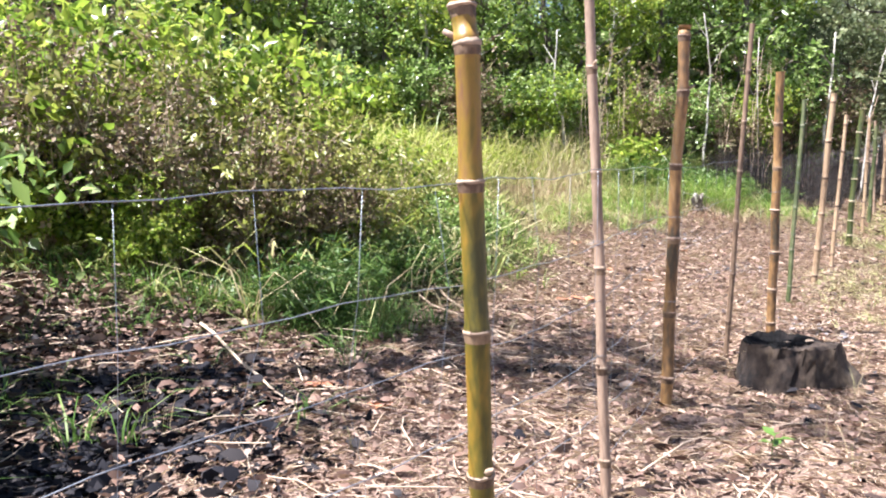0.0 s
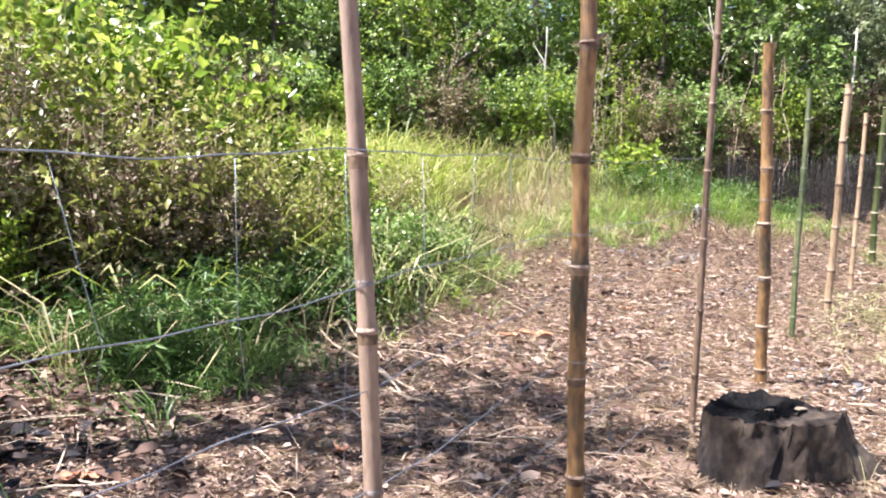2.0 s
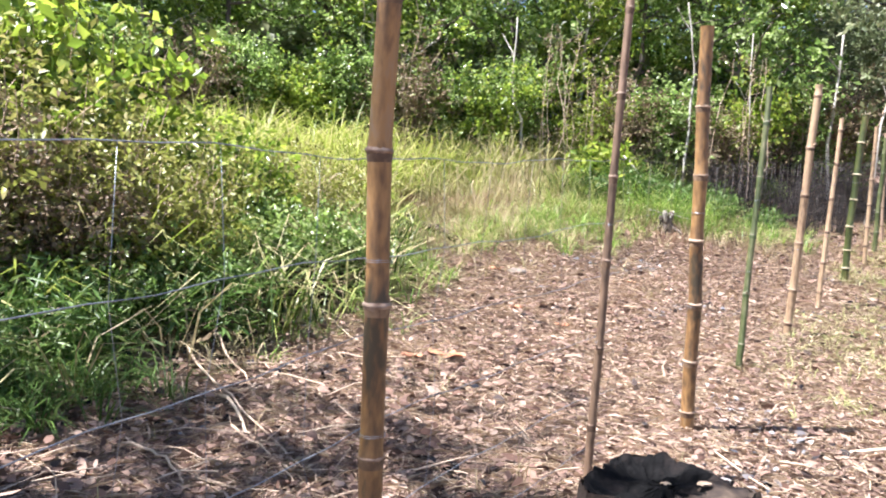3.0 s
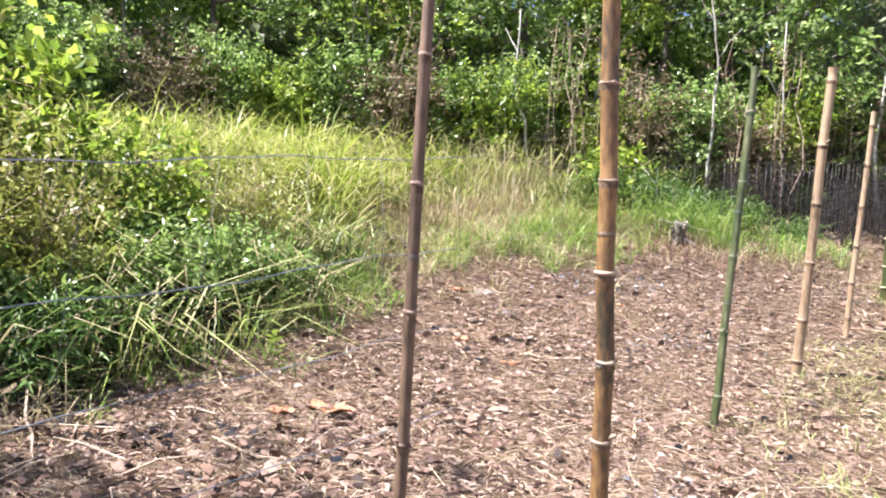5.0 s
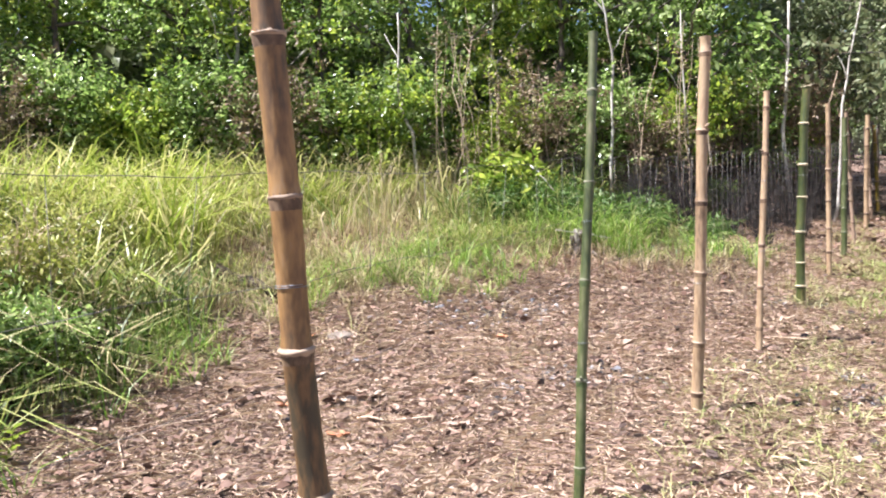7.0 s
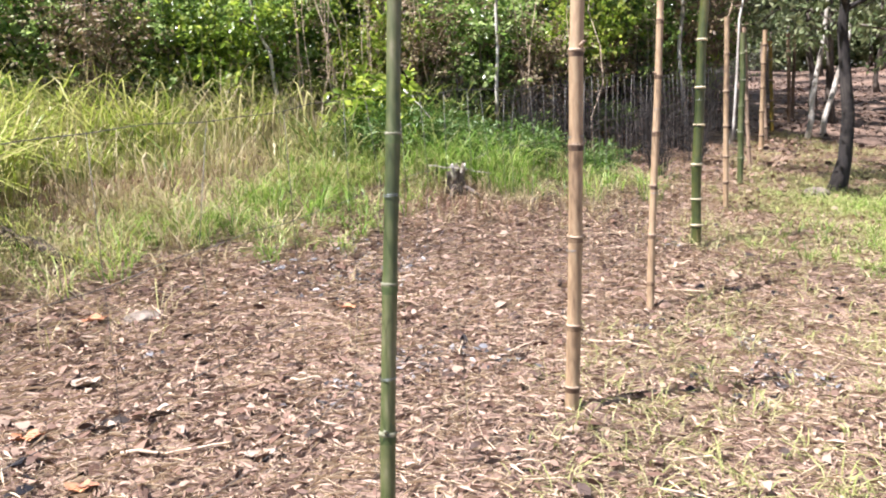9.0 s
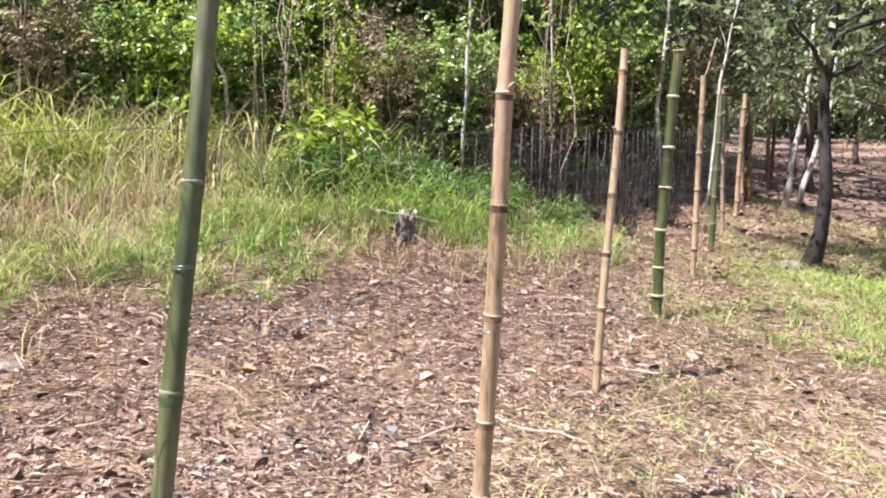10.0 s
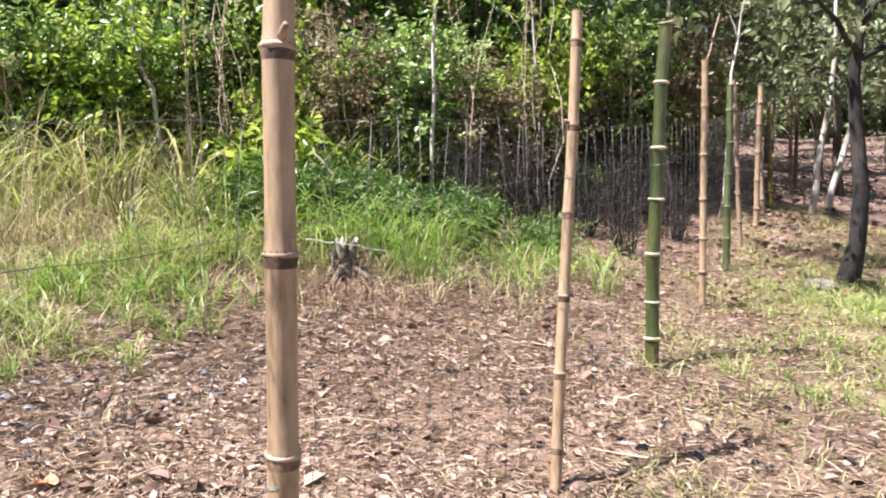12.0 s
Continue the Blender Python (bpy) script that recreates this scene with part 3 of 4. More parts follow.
grass("stump_grass", 30000, (10, 17, 0.6, 4.6), lambda s, m, x, y: (0.2 + 0.8 * patchy(x, y, 0.5, 33, -0.3, 0.3)) * (np.exp(-((x - 4.9) / 0.9) ** 2 - ((y - 15.3) / 0.45) ** 2) + 0.8 * np.exp(-((x - 6.4) / 0.6) ** 2 - ((y - 15.1) / 0.5) ** 2) + 0.8 * np.exp(-((x - 5.4) / 0.45) ** 2 - ((y - 14.6) / 0.35) ** 2)),
      (0.28, 0.66), (0.005, 0.011), (0.6, 1.7), FRESH_GRASS, "fresh green grass mound around the little stump", 26, 0.48, 18, 0.11)
grass("green_tufts", 30000, (7, 16, 0.6, 5.2), lambda s, m, x, y: 0.55 * np.exp(-((m - verge(s) - 0.75) / 0.5) ** 2) * patchy(x, y, 0.5, 58, 0.15, 0.45) * np.clip((s - 7) / 1.5, 0, 1) + 0.8 * np.exp(-((x - 2.9) / 0.35) ** 2 - ((y - 12.7) / 0.4) ** 2) + 0.5 * np.exp(-((x - 3.2) / 0.7) ** 2 - ((y - 13.6) / 0.5) ** 2) * patchy(x, y, 0.5, 34, -0.2, 0.3) + 0.8 * np.exp(-((x - 1.5) / 0.3) ** 2 - ((y - 11.8) / 0.3) ** 2),
      (0.16, 0.42), (0.005, 0.01), (0.6, 1.7), FRESH_GRASS, "bright green grass tufts scattered along the verge", 27, 0.48, 18, 0.1)
grass("stump_hay", 22000, (10, 17, 0.6, 4.8), lambda s, m, x, y: np.exp(-((x - 4.9) / 1.7) ** 2 - ((y - 14.9) / 0.9) ** 2), (0.12, 0.34), (0.003, 0.007), (0.5, 1.3), HAY, "bleached grass mixed round the little stump", 34, 0.4, 10, 0.09)
grass("red_stalks", 16000, (6, 16, 1.6, 5), lambda s, m, x, y: np.clip(np.exp(-((x - 4.3) / 1.3) ** 2 - ((y - 14.0) / 0.35) ** 2) + 0.35 * np.exp(-((m - verge(s) - 0.15) / 0.3) ** 2) * patchy(x, y, 0.6, 55, 0.0, 0.5), 0, 1), (0.08, 0.26), (0.003, 0.007), (0.2, 1.2), RED_STALK, "reddish dead stalks at the edge of the green grass", 55, 0.3, 8, 0.07)
grass("path_grass", 90000, (5, 22, -5.5, 0.8), lambda s, m, x, y: np.clip((s - 5.5) / 5, 0, 1) * np.clip((-m + 0.4) / 1.2, 0, 1) * (0.15 + 0.85 * patchy(x, y, 1.0, 27, -0.4, 0.3)),
      (0.06, 0.19), (0.003, 0.007), (0.6, 1.7), OLIVE_GRASS, "thin olive grass on the open side of the fence", 27, 0.45, 10, 0.1)
grass("sunny_grass", 60000, (11.5, 19, -6, -0.4), lambda s, m, x, y: np.exp(-((x - 10.2) / 1.2) ** 2 - ((y - 14.2) / 0.9) ** 2) + 0.35 * np.exp(-((x - 8.3) / 0.8) ** 2 - ((y - 12.6) / 0.8) ** 2),
      (0.08, 0.22), (0.004, 0.008), (0.6, 1.6), FRESH_GRASS, "bright sunlit green grass patch beside the tree", 28, 0.35, 14, 0.08)
grass("stubble", 9000, (-3, 16, -3.5, 3), lambda s, m, x, y: patchy(x, y, 0.5, 29, 0.15, 0.55), (0.05, 0.22), (0.002, 0.005), (0.1, 0.7), HAY, "thin dry stubble standing in the litter", 29, 0.2, 5, 0.05)


# ---- bamboo posts ----
def bamboo_post(base, top, radius, kind, heights, ring, label, seed):
    rng = np.random.default_rng(seed)
    a, b = np.array(base), np.array(top)
    ob = holder("bamboo_post", a, label, "fence post", "bamboo posts along the fence")
    ax = b - a
    span = ax[2]
    nodes = sorted((h - a[2]) / span for h in heights if a[2] < h < b[2] - 0.02)
    knots = np.array([-0.06] + list(nodes) + [1.0])
    kink = np.concatenate([rng.normal(0, radius * 0.12, (len(knots), 2)), np.zeros((len(knots), 1))], 1)
    kink[-1] = 0
    fr, rad = [], []
    for i, k in enumerate(knots[:-1]):
        gap = knots[i + 1] - k
        for t, w in ((0.012 / span, 1.04), (0.03 / span, 0.97), (gap * 0.3, 0.95), (gap * 0.6, 0.96), (gap - 0.03 / span, 0.99), (gap - 0.008 / span, 1.08)):
            fr.append(k + t)
            rad.append(w * radius * (1.03 - 0.1 * k))
    fr, rad = np.array(fr), np.array(rad)
    line = lambda t: np.multiply.outer(t, ax) + np.stack([np.interp(t, knots, kink[:, c]) for c in range(3)], -1)
    pts = line(fr)
    pts = np.concatenate([pts, pts[-1:] - [0, 0, 0.001], pts[-1:] - [0, 0, 0.05]])
    rad = np.concatenate([rad, rad[-1:] * 0.78, rad[-1:] * 0.74])
    v, f = tube(pts[:-2], rad[:-2], 14, False)
    v2, f2 = tube(np.stack([pts[-3], pts[-3] - ax * 0.0005, pts[-3] - ax * 0.025]), np.array([rad[-3], rad[-2], rad[-1]]), 14, False)
    culm = part("culm", tri_mesh("culm", *joined([(v, f), (v2, f2)]), True), CULM[kind], ob)
    culm.data.materials.append(SCAR_GREEN if kind in ("green", "sage") else SCAR)
    scars = np.array([line(np.array([k]))[0][2] for k in nodes])
    for face in culm.data.polygons:
        below = scars - face.center[2]
        if len(scars) and ((below > -0.002) & (below < 0.03)).any():
            face.material_index = 1
    for k in nodes:
        r = radius * (1.03 - 0.1 * k)
        tt = np.array([-0.014, -0.009, -0.003, 0.003, 0.007, 0.013]) / span * 0.62 * (1 + radius * 8)
        v, f = tube(line(k + tt), r * np.array([1.0, 1.05, 1.13, 1.19, 1.08, 1.0]) * (1.09 if ring is RING_PALE and radius > 0.045 else 1.0) * rng.uniform(0.97, 1.05), 14, False)
        v = v + rng.normal(0, radius * 0.025, v.shape)
        part("node_ring", tri_mesh("node_ring", v, f, True), ring, ob)
    # a cut branch stub on two of the nodes
    for k in ([] if kind == "green" else list(nodes)[1::3]):
        c = line(np.array([k]))[0]
        g = rng.uniform(0, 6.28)
        d = np.array([math.cos(g), math.sin(g), 0.55])
        v, f = tube(np.stack([c + d * radius * 0.8, c + d * radius * 1.35, c + d * radius * 1.8]), [radius * 0.3, radius * 0.26, radius * 0.2], 7)
        part("branch_stub", tri_mesh("branch_stub", v, f, True), ring, ob)
    return ob


POSTS = [
    ((0.152, 2.071, -0.09), (0.035, 1.991, 2.0), 0.037, "olive", [0.1, 0.403, 0.832, 1.259, 1.632, 1.733], RING_TAN, "thick olive-yellow bamboo post with tan joints"),
    ((0.686, 3.032, -0.09), (0.565, 3.106, 2.2), 0.0225, "tan", [0.085, 0.481, 0.902, 1.3, 1.731, 2.034], RING_TAN, "slim pale tan bamboo post"),
    ((1.259, 4.249, -0.07), (1.271, 4.174, 2.124), 0.034, "orange", [0.135, 0.52, 0.945, 1.359, 1.763, 2.06], RING_DARK, "orange-brown bamboo post tied with wire"),
    ((2.08, 5.616, -0.05), (2.162, 5.585, 2.424), 0.019, "brown", [0.22, 0.577, 0.975, 1.348, 1.713, 2.08], RING_DARK, "thin dark brown bamboo post beside the charred stump"),
    ((2.785, 6.52, -0.06), (2.721, 6.417, 2.2), 0.038, "orange", [0.05, 0.345, 0.674, 1.033, 1.395, 1.767], RING_TAN, "thick weathered orange and grey bamboo post"),
    ((3.609, 8.108, -0.04), (3.803, 8.398, 2.18), 0.0245, "sage", [0.15, 0.541, 0.999, 1.456, 1.89], RING_GREY, "slim grey-green bamboo post"),
    ((4.61, 9.683, -0.03), (4.729, 9.662, 2.4), 0.037, "pink", [0.091, 0.423, 0.881, 1.342, 1.796, 2.292], RING_TAN, "thick pinkish tan bamboo post"),
    ((5.685, 11.449, 0.03), (5.87, 11.624, 2.302), 0.028, "pink", [0.204, 0.564, 0.933, 1.329, 1.749, 2.152], RING_DARK, "pinkish tan bamboo post casting a thin shadow"),
    ((6.707, 13.019, 0.2), (6.838, 13.044, 2.566), 0.047, "green", [0.38, 0.632, 0.964, 1.339, 1.689, 2.128, 2.53], RING_PALE, "thick fresh green bamboo post with swollen cream joints"),
    ((7.72, 14.5, 0.33), (7.79, 14.597, 2.52), 0.031, "pink", [0.634, 0.934, 1.283, 1.68, 2.105], RING_TAN, "pinkish tan bamboo post"),
    ((8.66, 16.06, 0.43), (8.72, 16.08, 2.48), 0.04, "sage", [0.8, 1.15, 1.5, 1.85, 2.2], RING_GREY, "dull green bamboo post on the slope"),
    ((9.41, 17.27, 0.59), (9.32, 17.27, 2.68), 0.03, "tan", [0.9, 1.25, 1.6, 1.95, 2.3], RING_TAN, "tan bamboo post on the slope"),
    ((10.24, 18.5, 0.69), (10.3, 18.5, 2.75), 0.04, "pink", [1.0, 1.4, 1.8, 2.2, 2.5], RING_DARK, "pinkish bamboo post far up the slope"),
    ((10.9, 19.6, 0.85), (10.82, 19.6, 2.65), 0.035, "tan", [1.1, 1.5, 1.9, 2.3], RING_TAN, "tan bamboo post far up the slope"),
    ((11.62, 20.7, 0.95), (11.56, 20.7, 2.75), 0.04, "olive", [1.2, 1.6, 2.0, 2.4], RING_TAN, "yellowish bamboo post far up the slope"),
    ((12.7, 22.0, 1.0), (12.66, 22.0, 3.0), 0.04, "brown", [1.4, 1.8, 2.2, 2.6], RING_DARK, "dark bamboo post at the end of the fence"),
    ((13.5, 23.3, 1.1), (13.55, 23.3, 3.1), 0.04, "brown", [1.5, 1.9, 2.3, 2.7], RING_DARK, "dark bamboo post at the end of the fence"),
]
for i, (b0, t0, r0, kind, hs, ring, label) in enumerate(POSTS):
    post = bamboo_post(b0, t0, r0, kind, hs, ring, label, 100 + i)
    if i == 9:
        tip = np.array(t0) - np.array(b0)
        way = np.array([[0, 0, -0.05], [0.05, 0, 0.08], [0.09, 0.01, 0.24], [0.14, 0.02, 0.4]])
        part("branch", tri_mesh("branch", *tube(tip + way, [0.01, 0.008, 0.007, 0.004], 6), True), STICK, post, "pale bare side branch left at the top")


# ---- woven wire fence ----
wire_fence = holder("wire_fence", at_ground(-1.77, -0.24), "galvanised woven wire netting strung along the bamboo posts", "wire fence")
LINE = [(-1.77, -0.24)] + [(p[0][0], p[0][1]) for p in POSTS]
lx, ly = np.array([p[0] for p in LINE]), np.array([p[1] for p in LINE])
reach = np.concatenate([[0], np.cumsum(np.hypot(np.diff(lx), np.diff(ly)))])
LOW = [0.1, 0.34, 0.6, 0.84, 1.06, 1.35]
HIGH = [0.12, 0.42, 0.76, 1.08, 1.36, 1.62]


def on_fence(d, level):
    """Point of the netting d metres along it; it sags a little and stands just off the posts."""
    x, y = np.interp(d, reach, lx), np.interp(d, reach, ly)
    k = np.clip((d - 3.5) / 9.0, 0, 1)
    h = LOW[level] * (1 - k) + HIGH[level] * k
    base = np.interp(d, reach, [float(rise(a, b)) - 0.15 * (i == 0) for i, (a, b) in enumerate(LINE)])
    return np.array([x - 0.856 * 0.045, y + 0.517 * 0.045, base + h + 0.012 * math.sin(d * 2.1 + level) + 0.006 * math.sin(d * 7.3 + level * 2)])


origin = np.array(wire_fence.location)
for level in range(6):
    for d0, d1, r, material in ((0, 7.4, 0.0016, WIRE), (7.4, reach[-1], 0.001, WIRE_DULL)):
        d = np.arange(d0, d1 + 0.01, 0.075)
        pts = np.array([on_fence(t, level) for t in d]) - origin
        pts[:, 2] += 0.0025 * np.sin(np.arange(len(d)) * np.pi / 2)
        v, f = tube(pts, np.full(len(d), r), 5)
        part("line_wire", tri_mesh("line_wire", v, f), material, wire_fence)
d = 0.12
rng = np.random.default_rng(7)
while d < reach[-1]:
    pts = np.array([on_fence(d + rng.normal(0, 0.03), k) for k in range(6)]) - origin
    v, f = tube(pts, np.full(6, 0.0008 if d < 12 else 0.0011), 4)
    part("stay_wire", tri_mesh("stay_wire", v, f), WIRE if 1.5 < d < 6 else WIRE_DULL, wire_fence)
    d += 0.3 if d < 10 else 0.17
for (px_, py_, pz_), (qx_, qy_, qz_), r, *rest in POSTS[1:9]:
    # a twist of tie wire round each post
    for level in (2, 4):
        d = float(np.interp(px_, lx, reach))
        z = on_fence(d, level)[2]
        k = (z - pz_) / (qz_ - pz_)
        c = np.array([px_ + (qx_ - px_) * k, py_ + (qy_ - py_) * k, z])
        a = np.linspace(0, 2 * np.pi * 1.9, 24)
        ring = c + np.stack([np.cos(a) * r * 1.04, np.sin(a) * r * 1.04, np.linspace(-0.004, 0.006, 24)], 1)
        part("tie_wire", tri_mesh("tie_wire", *tube(ring - origin, np.full(24, 0.0008), 4)), WIRE, wire_fence)

# ---- trees and shrubs ----
def sprays(centres, ways, rng, count, reach_m, size, slim, flat=0.45):
    """Leafy twigs: leaves set alternately along each twig."""
    n = len(centres)
    j = np.arange(count) / (count - 1)
    T = unit(ways)
    S = unit(np.cross(T, rng.normal(size=(n, 3))))
    pos = centres[:, None] + T[:, None] * (j[None, :, None] * reach_m) + rng.normal(0, 0.02, (n, count, 3))
    sgn = np.where(np.arange(count) % 2, 1.0, -1.0)[None, :, None]
    w = T[:, None] * 0.5 + S[:, None] * sgn + rng.normal(0, 0.45, (n, count, 3)) - np.array([0, 0, 0.25])
    pos, w = pos.reshape(-1, 3), w.reshape(-1, 3)
    L = rng.uniform(*size, len(pos))
    return leaves_mesh(pos, w, L, L * slim * rng.uniform(0.8, 1.2, len(pos)), rng, flat)


def bent(a, b, rng, wob, n=7):
    t = np.linspace(0, 1, n)[:, None]
    w = np.cumsum(rng.normal(0, wob, (n, 3)), 0)
    w -= t * w[-1]
    w[0] = 0
    return a + (b - a) * t + w


def shrub(name, label, category, seed, height, spread_m, stems, twigs, size, slim, leaf, bark, low=0.12, group="", count=9, thick=0.02):
    rng = np.random.default_rng(seed)
    ob = holder(name, (0, 0, 0), label, category, group)
    wood, ends, outs = [], [], []
    for _ in range(stems):
        g, lean = rng.uniform(0, 6.28), spread_m * rng.uniform(0.15, 0.85)
        tip = np.array([math.cos(g) * lean, math.sin(g) * lean, height * rng.uniform(0.6, 1.0)])
        a = np.array([math.cos(g) * 0.1, math.sin(g) * 0.1, -0.15])
        line = bent(a, tip, rng, height * 0.02)
        wood.append(tube(line, np.linspace(thick, thick * 0.3, 7), 4, False))
        for _ in range(4):
            k = rng.uniform(0.25, 0.95)
            p = line[0] + (line[-1] - line[0]) * k
            p = np.array([np.interp(k, np.linspace(0, 1, 7), line[:, c]) for c in range(3)])
            q = p + unit(np.array([rng.normal(), rng.normal(), 0.5])) * spread_m * rng.uniform(0.25, 0.6)
            side = bent(p, q, rng, 0.02, 5)
            wood.append(tube(side[::2], np.linspace(thick * 0.5, thick * 0.2, 3), 3, False))
            ends.append(side)
        ends.append(line)
    per = twigs // len(ends) + 1
    cs, ws = [], []
    for line in ends:
        k = rng.uniform(0.15, 1.0, per)
        p = np.stack([np.interp(k, np.linspace(0, 1, len(line)), line[:, c]) for c in range(3)], 1)
        off = rng.normal(0, 1, (per, 3)) * np.array([0.17, 0.17, 0.13]) * spread_m
        p = p + off
        p[:, 2] = np.where(p[:, 2] < low, low + rng.uniform(0, 0.5, per), p[:, 2])
        cs.append(p)
        ws.append(off + np.array([p[:, 0], p[:, 1], np.full(per, 0.35)]).T * 0.5)
    v, f = sprays(np.concatenate(cs), np.concatenate(ws), rng, count, 0.28, size, slim)
    part("branchwork", tri_mesh("branchwork", *joined(wood), True), bark, ob)
    part("foliage", tri_mesh("foliage", v, f), leaf, ob)
    return ob


def tree(name, label, seed, height, trunk_r, crown, clear, limbs, twigs, size, slim, leaf, bark, group="", lean=(0, 0), fork=0.5):
    rng = np.random.default_rng(seed)
    ob = holder(name, (0, 0, 0), label, "tree", group)
    top = np.array([lean[0], lean[1], height * 0.86])
    line = bent(np.array([0, 0, -0.2]), top, rng, height * 0.012, 10)
    rr = np.linspace(trunk_r, trunk_r * 0.25, 10)
    rr[0] = trunk_r * 1.5
    wood, ends = [tube(line, rr, 9)], []
    for i in range(limbs):
        k = rng.uniform(clear, 0.97)
        p = np.array([np.interp(k, np.linspace(0, 1, 10), line[:, c]) for c in range(3)])
        g = i * 2.4 + rng.uniform(-0.5, 0.5)
        out = crown * rng.uniform(0.45, 1.0) * (1.15 - 0.6 * abs(k - 0.6))
        qv = p + np.array([math.cos(g) * out, math.sin(g) * out, height * rng.uniform(0.03, 0.2)])
        arm = bent(p, qv, rng, height * 0.012, 7)
        wood.append(tube(arm, np.linspace(trunk_r * 0.42, trunk_r * 0.1, 7), 6))
        ends.append(arm)
        for _ in range(3):
            kk = rng.uniform(0.35, 0.95)
            p2 = np.array([np.interp(kk, np.linspace(0, 1, 7), arm[:, c]) for c in range(3)])
            q2 = p2 + unit(rng.normal(size=3) + np.array([0, 0, 0.4])) * crown * rng.uniform(0.2, 0.45)
            tw = bent(p2, q2, rng, 0.03, 5)
            wood.append(tube(tw[::2], np.linspace(trunk_r * 0.16, trunk_r * 0.05, 3), 3, False))
            ends.append(tw)
    per = twigs // len(ends) + 1
    cs, ws = [], []
    for arm in ends:
        k = rng.uniform(0.3, 1.05, per)
        p = np.stack([np.interp(k, np.linspace(0, 1, len(arm)), arm[:, c]) for c in range(3)], 1)
        off = rng.normal(0, 1, (per, 3)) * np.array([0.2, 0.2, 0.16]) * crown * 0.6
        cs.append(p + off)
        ws.append(off + np.array([0, 0, 0.1]))
    v, f = sprays(np.concatenate(cs), np.concatenate(ws), rng, 9, 0.34, size, slim)
    part("trunk", tri_mesh("trunk", *joined(wood), True), bark, ob)
    part("crown", tri_mesh("crown", v, f), leaf, ob)
    return ob


def stand(ob, x, y, turn=0.0, size=1.0, first=[]):
    """Puts the built thing at its first place, and copies of it at the others."""
    m = Matrix.LocRotScale(at_ground(x, y), Euler((0, 0, turn)), (size, size, size * (0.95 + 0.1 * math.sin(x * 7 + y))))
    if ob.name not in first:
        first.append(ob.name)
        ob.matrix_basis = m
        return ob
    return copy_thing_scaled(ob, m)


def copy_thing_scaled(ob, m):
    keep = ob.matrix_basis.copy()
    ob.matrix_basis = Matrix.Identity(4)
    made = copy_thing(ob, m)
    ob.matrix_basis = keep
    return made


WOOD = "wood behind the clearing"
shrub_a = shrub("broadleaf_shrub", "dense dark green broadleaf shrub at the wood's edge", "shrub", 31, 2.7, 1.3, 9, 680, (0.07, 0.13), 0.3, LEAF_DARK, BARK, group=WOOD)
shrub_b = shrub("light_green_shrub", "light green leafy shrub at the wood's edge", "shrub", 32, 2.4, 1.2, 8, 620, (0.07, 0.14), 0.27, LEAF_LIGHT, BARK, group=WOOD)
shrub_c = shrub("dry_shrub", "half-dead shrub of brown leaves and bare vines", "shrub", 33, 2.9, 1.2, 22, 620, (0.06, 0.11), 0.28, LEAF_DRY, STICK, group=WOOD, thick=0.014)
tree_a = tree("wood_tree", "dark green leafy tree standing in the wood", 41, 7.0, 0.11, 2.0, 0.2, 15, 640, (0.08, 0.16), 0.3, LEAF_DARK, BARK, WOOD)
tree_b = tree("young_tree", "lighter green young tree in the wood", 42, 6.0, 0.07, 1.7, 0.18, 14, 600, (0.08, 0.16), 0.28, LEAF_LIGHT, BARK_PALE, WOOD)
tree_c = tree("savanna_tree", "grey-green savanna tree with a slim trunk", 43, 6.5, 0.09, 2.3, 0.42, 11, 480, (0.11, 0.2), 0.26, LEAF_GREY, BARK, "trees on the hill")

shrub_g = shrub("hill_shrub", "dull grey-green shrub far up the hill", "shrub", 39, 2.0, 1.5, 7, 230, (0.14, 0.26), 0.3, LEAF_GREY, BARK, group="shrubs on the hill")
rng = np.random.default_rng(50)
EDGE = [(-9.5, 12.0), (-6, 14.2), (-3.2, 15.6), (0, 16.9), (3.0, 17.6), (5.6, 17.9), (8.0, 19.2), (10.0, 21.3), (12.0, 24.5)]
ex_, ey_ = [p[0] for p in EDGE], [p[1] for p in EDGE]
run = np.concatenate([[0], np.cumsum(np.hypot(np.diff(ex_), np.diff(ey_)))])
for i, d in enumerate(np.arange(0, run[-1], 0.95)):
    x, y = np.interp(d, run, ex_), np.interp(d, run, ey_)
    kind = (shrub_a, shrub_b, shrub_a, shrub_c)[i % 4] if x < 3 else (shrub_c, shrub_a, shrub_c, shrub_b)[i % 4]
    stand(kind, x + rng.uniform(-0.4, 0.4), y + rng.uniform(-0.3, 0.5), rng.uniform(0, 6.28), rng.uniform(0.75, 1.15))
for rank, (off, gap) in enumerate(((1.7, 1.5), (3.8, 2.2), (6.5, 4.2))):
    for i, d in enumerate(np.arange(0.4, run[-1], gap)):
        x, y = np.interp(d, run, ex_), np.interp(d, run, ey_)
        if x > 9.4:
            continue
        stand((tree_a, tree_b, tree_a)[(i + rank) % 3], x - 0.45 * off + rng.uniform(-0.5, 0.5), y + 0.9 * off + rng.uniform(-0.5, 0.5), rng.uniform(0, 6.28), rng.uniform(0.8, 1.25))

for x, y, k in ((7.2, 20.3, 1.2), (8.4, 22.4, 1.2), (9.2, 24.6, 1.3), (10.9, 27.0, 1.3)):
    stand(tree_a, x, y, x, k)

for i, d in enumerate(np.arange(0.8, run[-1], 1.9)):
    stand(shrub_g, np.interp(d, run, ex_) - 1.4, np.interp(d, run, ey_) + 2.8, i * 1.9, 1.35)

